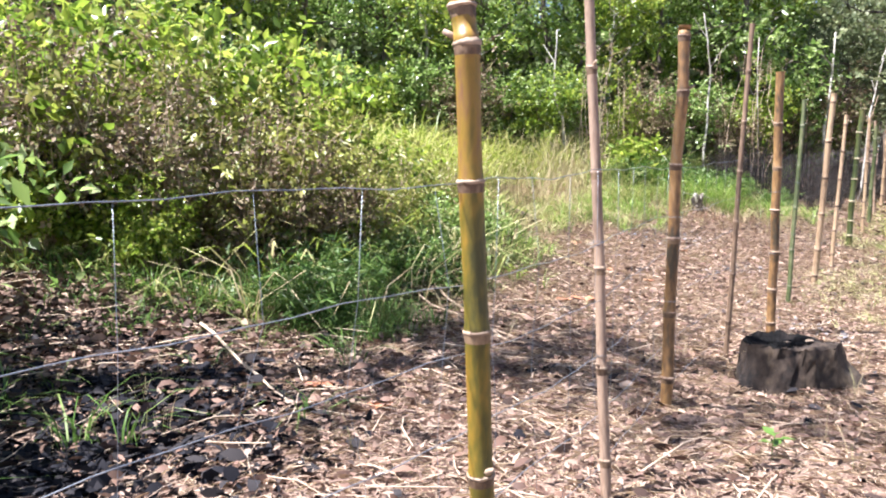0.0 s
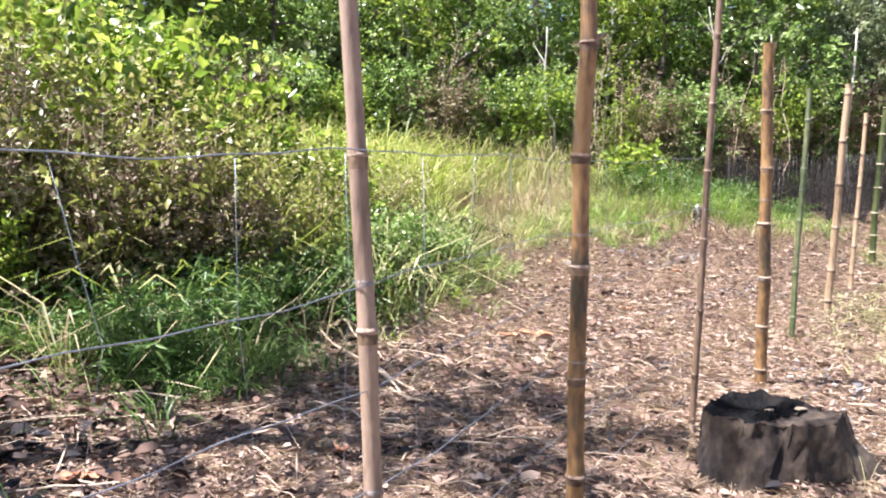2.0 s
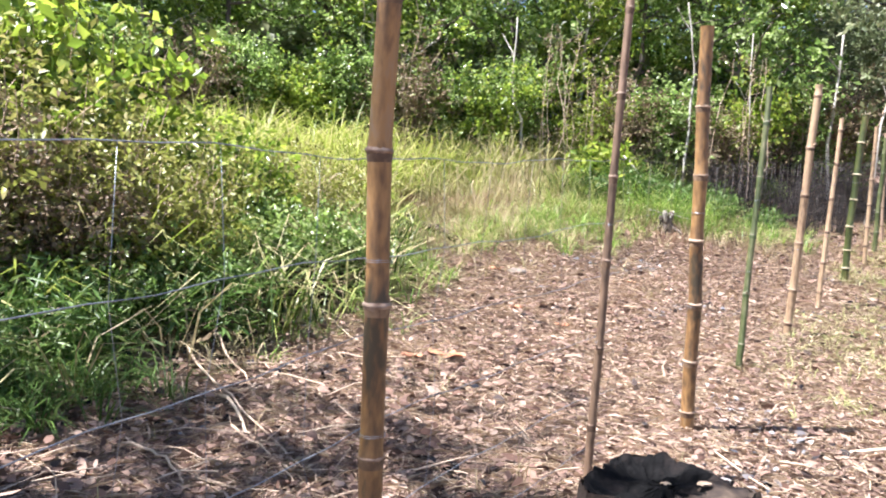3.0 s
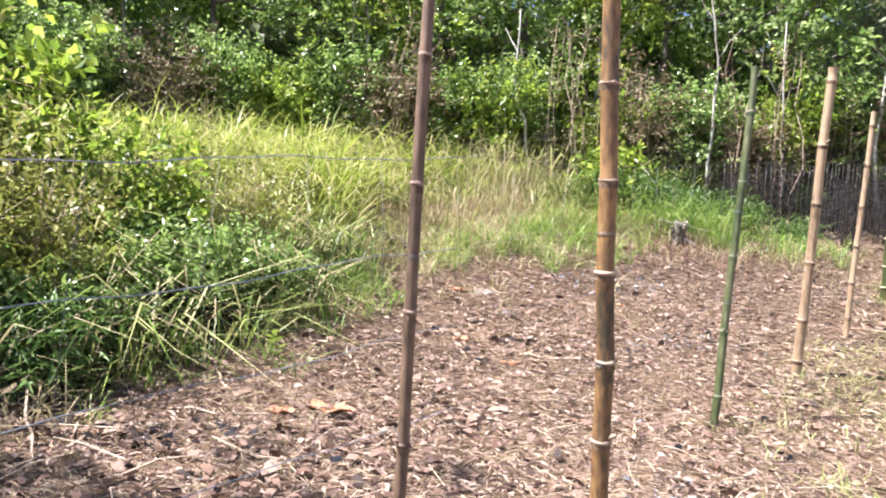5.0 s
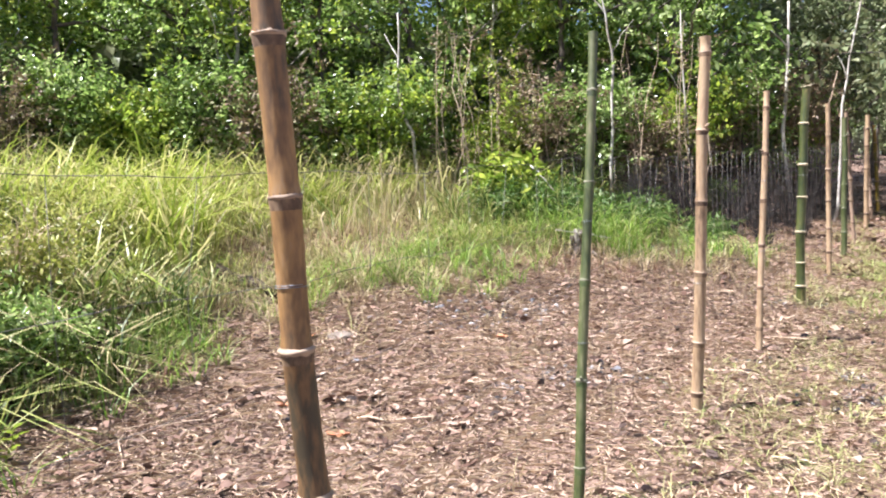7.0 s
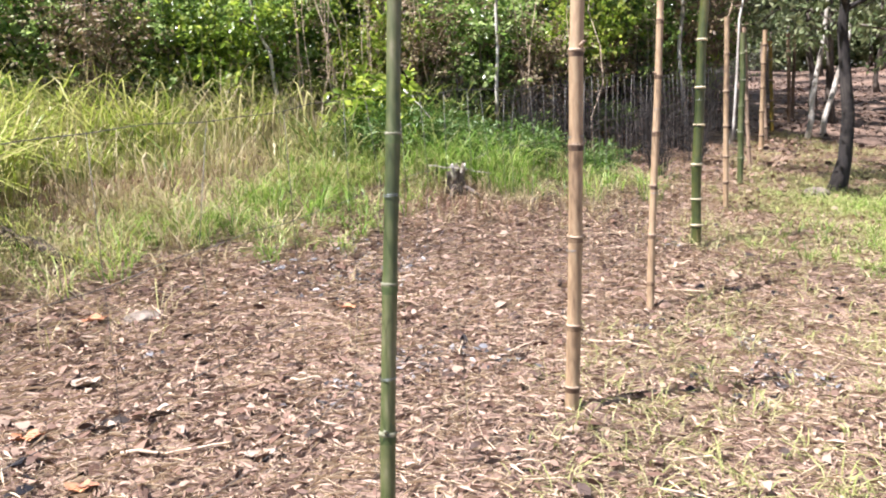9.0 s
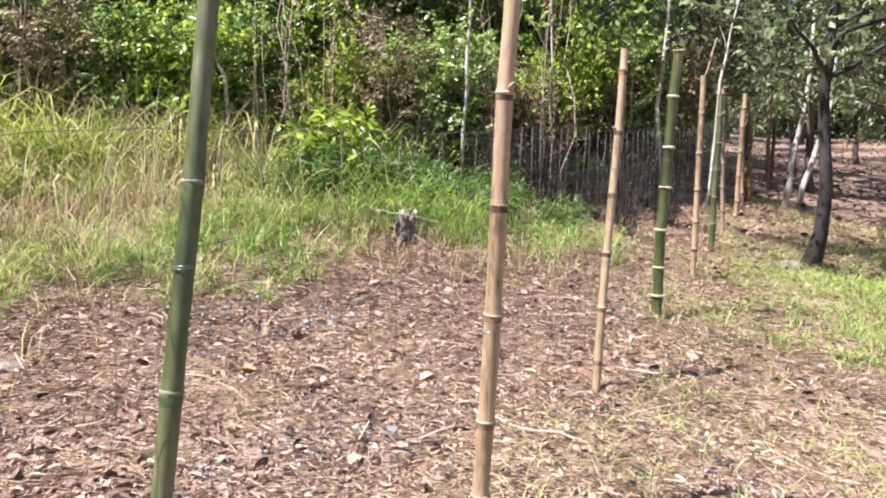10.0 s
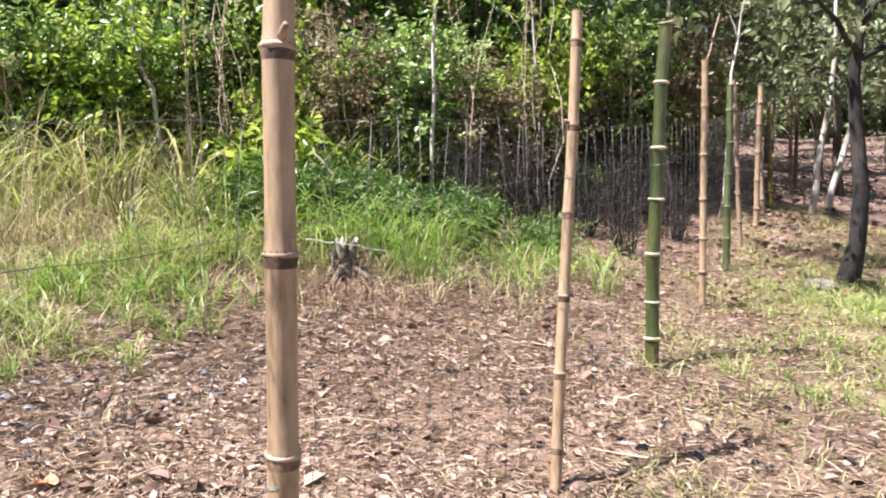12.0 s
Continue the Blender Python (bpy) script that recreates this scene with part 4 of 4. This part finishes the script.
for i, d in enumerate(np.arange(0.3, run[-1] - 4, 1.9)):
    stand(shrub_a, np.interp(d, run, ex_) - 2.6 + 0.4 * math.sin(i * 2.3), np.interp(d, run, ey_) + 5.2 + 0.4 * math.sin(i * 1.3), i * 1.7, 1.75)

# bushes beside the start of the fence
HEDGE = "bushes beside the fence"
bush_a = shrub("leafy_bush", "sunlit yellow-green bush with brown stems", "bush", 34, 2.4, 1.15, 18, 480, (0.08, 0.18), 0.31, LEAF_LIGHT, STICK, low=0.75, group=HEDGE, thick=0.012)
bush_b = shrub("tangled_bush", "tangled bush of dry stems and olive leaves", "bush", 35, 2.0, 1.1, 34, 420, (0.05, 0.11), 0.26, LEAF_OLIVE, STICK, low=0.5, group=HEDGE, thick=0.011)
bush_c = shrub("low_bush", "low dark green bush in the shade", "bush", 36, 1.0, 0.9, 9, 500, (0.06, 0.11), 0.26, LEAF_DARK, BARK, group=HEDGE, thick=0.012)
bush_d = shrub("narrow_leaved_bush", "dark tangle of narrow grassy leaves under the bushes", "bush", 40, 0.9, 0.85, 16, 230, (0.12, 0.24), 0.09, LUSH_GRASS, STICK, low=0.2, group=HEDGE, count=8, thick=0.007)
# the bush_c at x -4.0 and -3.85 are added out of view to shade the hollow
for ob, x, y, a, k in ((bush_a, -3.9, 6.9, 0, 1.0), (bush_a, -2.7, 8.1, 2, 1.0), (bush_b, -2.2, 7.4, 1, 1.05), (bush_b, -3.3, 7.2, 4, 1.1), (bush_a, -4.6, 7.6, 3, 1.1), (bush_a, -3.6, 9.2, 5, 1.05),
                       (bush_b, -1.6, 7.9, 2.5, 0.9), (bush_c, -1.3, 7.5, 0, 0.8), (bush_c, -0.6, 8.1, 1.5, 0.6), (bush_c, -0.2, 9.0, 0.4, 0.7),
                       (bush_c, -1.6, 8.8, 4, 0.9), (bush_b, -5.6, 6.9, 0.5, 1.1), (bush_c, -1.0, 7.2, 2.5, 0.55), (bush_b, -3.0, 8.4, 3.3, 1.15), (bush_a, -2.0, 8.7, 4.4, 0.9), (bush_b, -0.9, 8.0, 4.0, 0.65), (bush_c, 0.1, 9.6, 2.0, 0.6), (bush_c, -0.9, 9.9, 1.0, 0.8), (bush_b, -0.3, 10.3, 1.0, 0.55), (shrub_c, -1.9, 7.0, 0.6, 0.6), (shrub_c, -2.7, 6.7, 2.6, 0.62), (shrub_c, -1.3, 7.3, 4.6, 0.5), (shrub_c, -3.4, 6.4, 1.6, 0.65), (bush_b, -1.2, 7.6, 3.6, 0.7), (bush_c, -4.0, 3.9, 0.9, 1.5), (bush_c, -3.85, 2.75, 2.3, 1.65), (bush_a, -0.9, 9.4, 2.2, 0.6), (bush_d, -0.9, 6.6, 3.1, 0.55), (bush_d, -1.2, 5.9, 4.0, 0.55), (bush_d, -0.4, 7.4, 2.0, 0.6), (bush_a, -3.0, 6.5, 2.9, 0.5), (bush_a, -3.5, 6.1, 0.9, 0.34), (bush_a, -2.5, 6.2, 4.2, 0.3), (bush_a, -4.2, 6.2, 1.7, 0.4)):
    stand(ob, x, y, a, k)

# trees on the open side
far_tree = tree("distant_tree", "distant grey-green tree on the hill", 45, 7.5, 0.1, 2.8, 0.1, 9, 240, (0.16, 0.3), 0.3, LEAF_GREY, BARK, "trees on the hill")
for i in range(36):
    a, r = radians(10 + 34 * ((i * 0.618) % 1)), 34 + 46 * i / 36
    stand(far_tree, 5 + r * math.sin(a), 8 + r * math.cos(a), i * 2.1, 0.8 + 0.5 * ((i * 5) % 7) / 6)
for i in range(22):
    a, r = radians(14 + 40 * ((i * 0.618) % 1)), 30 + 26 * ((i * 0.382) % 1)
    stand(shrub_g, 5 + r * math.sin(a), 8 + r * math.cos(a), i * 2.1, 1.0 + 0.6 * ((i * 5) % 7) / 6)
# trees at (12.9, 16.6) and (13.6, 18.2) are added out of view for shade
TREE_PLACES = [(11.6, 23.4), (12.8, 26.8), (13.9, 22.4), (15.9, 29.0), (12.9, 16.6), (13.6, 18.2), (13.5, 19.0), (15.5, 16.5), (16.5, 21.5), (15.0, 25.0), (18.5, 27.5), (20.5, 23.5), (18.0, 33.0), (23.0, 31.0), (26.0, 38.0), (21.0, 41.0), (30.0, 45.0), (26.0, 52.0), (34.0, 56.0), (17.0, 38.0), (24.5, 26.0), (13.2, 29.0), (29.0, 33.0), (38.0, 48.0), (22.0, 60.0), (15.5, 46.0)]
for i, (x, y) in enumerate(TREE_PLACES):
    stand(tree_c, x, y, i * 1.7, 0.85 + 0.25 * ((i * 7) % 5) / 4)
shade_tree = tree("shade_tree", "tall open-crowned tree shading the start of the path", 46, 14.0, 0.16, 1.9, 0.6, 11, 170, (0.1, 0.18), 0.28, LEAF_GREY, BARK)
stand(shade_tree, -4.1, 3.9, 0.6)
dark_tree = tree("dark_tree", "dark-barked tree with a bare lower trunk beside a pale rock", 44, 6.2, 0.1, 2.2, 0.45, 10, 430, (0.09, 0.16), 0.28, LEAF_GREY, BARK_DARK, lean=(0.1, 0.3))
stand(dark_tree, 9.85, 15.8)


def pale_stem(points, r, label):
    a = np.array(points, float)
    ob = holder("pale_sapling", a[0], label, "sapling", "bare pale stems")
    rng = np.random.default_rng(int(abs(a[0, 0]) * 100))
    line = np.concatenate([bent(a[i], a[i + 1], rng, 0.02, 6)[(1 if i else 0):] for i in range(len(a) - 1)]) - a[0]
    part("stem", tri_mesh("stem", *tube(line, np.linspace(r, r * 0.4, len(line)), 7), True), BARK_PALE, ob)
    for k in (0.55, 0.75):
        p = line[int(k * len(line))]
        q = p + np.array([rng.uniform(-0.4, 0.4), rng.uniform(-0.3, 0.3), 0.5])
        part("twig", tri_mesh("twig", *tube(bent(p, q, rng, 0.02, 5), np.linspace(r * 0.4, r * 0.15, 5), 5), True), BARK_PALE, ob)
    return ob


for pts, r in (([(2.35, 17.0, 1.4), (2.32, 17.0, 2.5), (2.1, 17.1, 3.3), (2.15, 17.1, 4.6)], 0.035), ([(9.3, 19.2, 0.9), (9.1, 19.2, 2.6), (9.3, 19.3, 5.0)], 0.05), ([(9.9, 19.0, 0.8), (10.1, 19.0, 3.0), (10.5, 19.0, 5.0)], 0.03),
               ([(12.1, 20.3, 0.75), (12.5, 20.4, 2.9), (12.6, 20.4, 5.2)], 0.06), ([(12.6, 20.6, 0.75), (13.2, 20.7, 2.8), (13.3, 20.7, 5.0)], 0.06), ([(12.9, 18.6, 0.5), (13.6, 18.6, 3.6)], 0.03), ([(5.5, 17.2, 1.2), (5.6, 17.2, 3.6), (5.4, 17.2, 5.0)], 0.03), ([(7.0, 17.9, 1.0), (6.9, 17.9, 4.6)], 0.025)):
    pale_stem([(p[0], p[1], float(lie(p[0], p[1])) - 0.1) if i == 0 else p for i, p in enumerate(pts)], r, "bare pale crooked sapling in front of the wood")


# ---- stumps, rock, sticks ----
def stump(place, rx, ry, height, label, seed, char=True):
    rng = np.random.default_rng(seed)
    ob = holder("tree_stump", place, label, "stump")
    n, k = 84, 8
    ang = np.linspace(0, 2 * np.pi, n, endpoint=False)
    ridge = 0.06 * value_noise(ang * 2.2, ang * 0, 1.0, seed) + 0.05 * value_noise(ang * 5, ang * 0, 1.0, seed + 2) + rng.normal(0, 0.008, n)
    ridge = ridge * np.clip(np.minimum(ang, 2 * np.pi - ang) * 4, 0, 1)
    lobes = 1 + 0.08 * np.sin(ang * 3 + seed) + ridge
    rows = []
    for i in range(k):
        t = i / (k - 1)
        flare = 1 + 0.06 * math.sin(t * 3.1) + 0.28 * (1 - t) ** 2.2 * (1 + 0.8 * np.sin(ang * 3 + 1.2)) + 0.9 * (1 - t) ** 1.8 * np.clip(np.cos(ang + 0.25), 0, 1) ** 8
        z = -0.12 + (height + 0.12) * t
        jag = 0.012 * np.sin(ang * 3 + seed) + rng.normal(0, 0.005, n) if i == k - 1 else 0
        rows.append(np.stack([rx * lobes * flare * np.cos(ang), ry * lobes * flare * np.sin(ang), np.full(n, z) + jag], 1))

    def bands(rings):
        i, j = np.meshgrid(np.arange(len(rings) - 1), np.arange(n), indexing="ij")
        a, b = i * n + j, i * n + (j + 1) % n
        return np.concatenate([np.stack([a, b, b + n], -1).reshape(-1, 3), np.stack([a, b + n, a + n], -1).reshape(-1, 3)])

    v = np.concatenate(rows)
    part("side", tri_mesh("side", v + rng.normal(0, 0.009, v.shape) * [1, 1, 0.4], bands(rows), True), STUMP_SIDE if char else BARK, ob, "weathered dark brown bark side" if char else "dull brown splintered side")
    rim = rows[-1]
    rings = [rim * [0.985, 0.985, 1] - [0, 0, 0.006]]
    for k_, sink in ((0.95, -0.008), (0.86, -0.008), (0.74, 0.0), (0.6, 0.012), (0.45, 0.02), (0.3, 0.022), (0.15, 0.024), (0.02, 0.024)):
        x, y = rim[:, 0] * k_ + 0.03 * rx * (1 - k_), rim[:, 1] * k_
        lump = 0.05 * value_noise(x, y, 0.3 * rx, seed) + 0.025 * value_noise(x, y, 0.12 * rx, seed + 1)
        rings.append(np.stack([x, y, (k_ > 0.9) * 0.6 * (rim[:, 2] - height) + height - (sink + 0.6 * lump) * min(1, height * 5)], 1))
    v = np.concatenate(rings) + np.concatenate([np.zeros((n, 3)), rng.normal(0, 0.004, (n * (len(rings) - 1), 3))])
    sunk = np.clip((v[:, 1] - v[:, 0] * 1.1 - 0.02) / 0.1, 0, 1) * char
    inner = np.repeat(np.arange(len(rings)) > 1, n)
    v[:, 2] -= np.where(inner, 0.025 * sunk, 0) * min(1, height * 4)
    top = part("cut_top", tri_mesh("cut_top", v, bands(rings)), CHAR if char else BARK, ob, "top burnt black, with one rough brown side" if char else "dull splintered top")
    if char:
        top.data.materials.append(STUMP_SIDE)
        for face in top.data.polygons:
            c = face.center
            face.material_index = int(c.x * 1.1 - c.y + 0.04 * math.sin(c.x * 40) + 0.03 * math.sin(c.y * 55) > 0.14)
    return ob


stump(at_ground(2.27, 5.0), 0.3, 0.25, 0.285, "low charred tree stump with a burnt hollow top", 3)
little = stump(at_ground(4.56, 14.45), 0.085, 0.08, 0.24, "small grey broken stump with splintered prongs in the grass", 5, False)
rng = np.random.default_rng(62)
for i in range(9):
    g, h = i * 0.7, rng.uniform(0.08, 0.24)
    p = np.array([math.cos(g) * 0.055, math.sin(g) * 0.055, 0.18])
    q = p + np.array([math.cos(g) * 0.07 * rng.uniform(-0.4, 1.2), math.sin(g) * 0.05, h])
    part("splinter", tri_mesh("splinter", *tube(bent(p, q, rng, 0.008, 5), np.array([0.03, 0.032, 0.026, 0.02, 0.008]), 7), True), (BARK_PALE, STONE, BARK)[i % 3], little)
for i in range(5):
    g = i * 1.3 + 0.4
    q = np.array([math.cos(g) * 0.32, math.sin(g) * 0.26, -0.03])
    part("root", tri_mesh("root", *tube(bent(np.array([math.cos(g) * 0.05, math.sin(g) * 0.05, 0.12]), q, rng, 0.015, 6), np.linspace(0.04, 0.014, 6), 7), True), BARK, little)


def stone(place, size, label, seed):
    bm = bmesh.new()
    bmesh.ops.create_icosphere(bm, subdivisions=3, radius=1)
    rng = np.random.default_rng(seed)
    for vtx in bm.verts:
        c = vtx.co
        k = 1 + 0.22 * noise.noise(c * 1.3 + Vector((seed, 0, 0))) + 0.08 * noise.noise(c * 4)
        vtx.co = Vector((c.x * size[0] * k, c.y * size[1] * k, c.z * size[2] * k))
    me = bpy.data.meshes.new("stone")
    bm.to_mesh(me)
    bm.free()
    ob = part("rock", me, STONE)
    ob.location = place
    return tagged(ob, label, "rock", "rocks")


stone(at_ground(9.42, 15.5, 0.03), (0.18, 0.14, 0.11), "pale rock lying at the foot of the dark tree", 2)
stone(at_ground(2.04, 11.1, 0.0), (0.14, 0.1, 0.05), "flat grey stone half sunk in the litter", 6)
stone(at_ground(1.75, 2.65, 0.02), (0.12, 0.09, 0.06), "half-buried stone in the litter", 4)


def fallen_stick(a, b, r, seed, material=STICK, label="dry pale stick lying on the litter"):
    rng = np.random.default_rng(seed)
    p, q = np.array(at_ground(*a[:2], a[2] if len(a) > 2 else 0.02)), np.array(at_ground(*b[:2], b[2] if len(b) > 2 else 0.02))
    me = tri_mesh("fallen_stick", *tube(bent(p, q, rng, 0.012, 9) - p, np.linspace(r, r * 0.5, 9), 6), True)
    ob = part("fallen_stick", me, material)
    ob.location = p
    return tagged(ob, label, "stick", "fallen sticks")


for i, (a, b, r) in enumerate((((-1.81, 5.25, 0.12), (-0.57, 3.61), 0.011), ((0.34, 5.88, 0.06), (0.81, 5.29), 0.008), ((-2.89, 7.2, 0.5), (-1.79, 6.0), 0.008), ((0.12, 6.34, 0.05), (0.73, 5.48), 0.011), ((-0.22, 7.17, 0.15), (0.25, 6.59), 0.009),
                               ((-0.1, 5.62), (0.35, 5.23), 0.009), ((2.42, 9.35), (2.93, 9.44), 0.009), ((3.11, 10.14), (3.39, 10.16), 0.01), ((6.2, 12.46), (6.5, 12.54), 0.016), ((-0.32, 7.0, 0.1), (0.74, 5.55), 0.008),
                               ((1.67, 6.31), (1.86, 6.13), 0.007), ((-1.2, 4.6), (-0.3, 4.75), 0.01), ((-1.4, 4.2), (-0.5, 4.35, 0.04), 0.007), ((0.3, 8.3, 0.1), (0.75, 7.7), 0.007), ((3.6, 6.3), (4.6, 6.5), 0.012), ((4.9, 10.9), (5.35, 10.5), 0.008))):
    fallen_stick(a, b, r, 200 + i)
fallen_stick((4.1, 15.9, 0.85), (4.42, 15.75, 0.55), 0.012, 240, BARK_PALE, "pale dead stick caught in the grass before the wood")
fallen_stick((4.25, 14.3, 0.36), (4.95, 14.35, 0.3), 0.007, 241, BARK_PALE, "thin bleached stalk lying across the little stump")
fallen_stick((1.46, 13.6, 0.5), (1.56, 13.4, 0.02), 0.014, 242, HAY, "bleached broad stalk standing in the dry grass")
fallen_stick((0.55, 12.35, 0.09), (1.3, 11.9, 0.06), 0.085, 230, STUMP_SIDE, "weathered grey log half hidden in the grass")
fallen_stick((0.61, 5.29), (0.87, 5.36), 0.022, 231, STICK, "pale split piece of wood on the litter")


def clod(place, r, seed, label="crumbling reddish clod of dug earth", material=SOIL):
    ob = stone(place, (r, r * 0.85, r * 0.6), label, seed)
    ob.name, ob.data.materials[0] = "earth_clod", material
    ob["category"], ob["group"] = "clod", "clods of dug earth"
    return ob


for i, (x, y, r) in enumerate(((1.3, 3.98, 0.06), (1.38, 4.02, 0.05), (1.47, 4.0, 0.055), (1.2, 3.95, 0.04), (0.34, 5.87, 0.05), (4.21, 6.32, 0.07), (4.1, 6.25, 0.05), (4.3, 6.2, 0.05), (2.85, 9.9, 0.04), (2.98, 10.44, 0.04), (4.72, 9.66, 0.05), (5.8, 11.43, 0.05), (3.7, 8.0, 0.045), (2.33, 9.35, 0.05))):
    clod(at_ground(x, y, 0.02), r, 300 + i)


def seedling(place, size, leaves, label, material, seed):
    rng = np.random.default_rng(seed)
    ob = holder("seedling", place, label, "plant", "small plants")
    part("stem", tri_mesh("stem", *tube(bent(np.array([0, 0, -0.02]), np.array([0.01, 0, size]), rng, 0.004, 5), np.linspace(0.004, 0.002, 5), 5), True), material, ob)
    for i in range(leaves):
        g = i * 2.4 + seed
        base = np.array([[0.01, 0, size * (0.45 + 0.55 * i / max(leaves - 1, 1))]])
        w = np.array([[math.cos(g), math.sin(g), 0.35]])
        v, f = leaves_mesh(base, w, np.array([size * 0.75]), np.array([size * 0.2]), rng, 0.9)
        part("leaf", tri_mesh("leaf", v, f), material, ob)
    return ob


seedling(at_ground(1.57, 3.49), 0.13, 5, "bright green seedling standing in the litter", LUSH_GRASS, 1)
seedling(at_ground(0.63, 8.69), 0.12, 6, "bright yellow-green seedling at the verge", LEAF_LIGHT, 2)
seedling(at_ground(0.75, 8.45), 0.1, 5, "bright yellow-green seedling at the verge", LEAF_LIGHT, 3)
bright = shrub("bright_plant", "bright yellow-green large-leaved plant before the wood", "plant", 37, 0.9, 0.6, 7, 130, (0.12, 0.24), 0.22, LEAF_LIGHT, STICK, thick=0.01, count=6)
stand(bright, 3.75, 16.3, 0.4, 1.0)
for i, (x, y, k) in enumerate(((4.3, 15.8, 0.6), (5.1, 15.7, 0.5), (5.7, 15.9, 0.6), (3.6, 15.6, 0.6), (6.6, 15.8, 0.45), (4.8, 16.3, 0.55))):
    tuft = stand(bush_d, x, y, i * 1.9, k)
    tagged(tuft, "low green tangle of narrow leaves before the wood", "bush", "low plants before the wood")
for x, y, k in ((6.0, 17.5, 0.5), (7.5, 18.5, 0.55)):
    stand(bush_c, x, y, x, k)
bare = shrub("bare_sapling", "thin bare leafless sapling in front of the wood", "sapling", 38, 3.2, 0.5, 4, 10, (0.05, 0.08), 0.25, LEAF_DRY, STICK, group="bare saplings", thick=0.011)
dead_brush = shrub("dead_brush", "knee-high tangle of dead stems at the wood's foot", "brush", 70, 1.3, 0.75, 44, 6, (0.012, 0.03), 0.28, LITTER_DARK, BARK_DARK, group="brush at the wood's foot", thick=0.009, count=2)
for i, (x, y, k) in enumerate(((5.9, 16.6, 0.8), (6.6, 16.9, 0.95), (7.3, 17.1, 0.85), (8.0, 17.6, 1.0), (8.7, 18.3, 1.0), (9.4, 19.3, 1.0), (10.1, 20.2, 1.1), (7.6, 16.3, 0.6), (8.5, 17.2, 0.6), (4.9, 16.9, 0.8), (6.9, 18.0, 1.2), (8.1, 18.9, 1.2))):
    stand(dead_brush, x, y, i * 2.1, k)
rng = np.random.default_rng(61)
for i in range(9):
    d = rng.uniform(11, run[-1])
    stand(bare, np.interp(d, run, ex_) + rng.uniform(-0.5, 0.5), np.interp(d, run, ey_) - rng.uniform(0.2, 0.9), i * 1.3, rng.uniform(0.6, 1.2))
for i, (x, y, z, k) in enumerate(((2.28, 5.02, 0.275, 0.02), (2.42, 5.0, 0.29, 0.028))):
    ob = stone(at_ground(x, y, z), (k, k * 0.6, 0.008), "pale wood chip lying on the charred stump", 400 + i)
    ob.name, ob["category"], ob["group"], ob.data.materials[0] = "wood_chip", "wood chip", "wood chips", RING_TAN


def curled_leaf(place, size, turn, label, material, seed):
    """A large dead leaf of several lobes, cupped on the ground."""
    rng = np.random.default_rng(seed)
    a = np.linspace(0, 2 * np.pi, 28, endpoint=False)
    r = size * (0.55 + 0.35 * np.abs(np.cos(2.5 * a))) * rng.uniform(0.9, 1.1, 28)
    rim = np.stack([r * np.cos(a + turn), r * np.sin(a + turn) * 0.7, 0.25 * r * np.abs(np.sin(a * 2)) + 0.01], 1)
    v = np.concatenate([[[0, 0, 0.008]], rim * [0.5, 0.5, 0.3], rim])
    k = np.arange(28)
    m = (k + 1) % 28
    f = np.concatenate([np.stack([0 * k, 1 + k, 1 + m], 1), np.stack([1 + k, 29 + k, 29 + m], 1), np.stack([1 + k, 29 + m, 1 + m], 1)])
    ob = part("dead_leaf", tri_mesh("dead_leaf", v, f), material)
    ob.location = place
    return tagged(ob, label, "dead leaf", "large dead leaves")


ORANGE_LEAF = surface("rusty_leaf", [(0.25, 0.09, 0.04), (0.42, 0.17, 0.08), (0.55, 0.28, 0.14)], 9, 0.7, 0.3)
PALE_LEAF = surface("bleached_leaf", [(0.26, 0.19, 0.14), (0.36, 0.28, 0.22), (0.46, 0.38, 0.31)], 9, 0.7, 0.3)
for i, (x, y, k, m) in enumerate(((1.34, 7.67, 0.16, ORANGE_LEAF), (1.1, 7.5, 0.09, ORANGE_LEAF), (2.25, 9.6, 0.1, PALE_LEAF), (2.5, 9.75, 0.08, PALE_LEAF), (1.95, 9.5, 0.09, ORANGE_LEAF), (2.35, 9.05, 0.08, ORANGE_LEAF), (3.05, 9.3, 0.08, PALE_LEAF), (2.0, 10.1, 0.1, PALE_LEAF),
                                  (1.75, 11.0, 0.12, ORANGE_LEAF), (3.4, 11.3, 0.08, ORANGE_LEAF), (4.3, 10.4, 0.07, PALE_LEAF), (-0.8, 4.4, 0.1, ORANGE_LEAF), (-0.4, 4.1, 0.09, ORANGE_LEAF), (0.2, 4.9, 0.08, ORANGE_LEAF), (-1.0, 3.9, 0.08, PALE_LEAF), (0.9, 4.6, 0.06, PALE_LEAF))):
    curled_leaf(at_ground(x, y, 0.015), k, i * 1.3, "large rust-coloured dead leaf on the litter" if m is ORANGE_LEAF else "large bleached dead leaf on the litter", m, 500 + i)
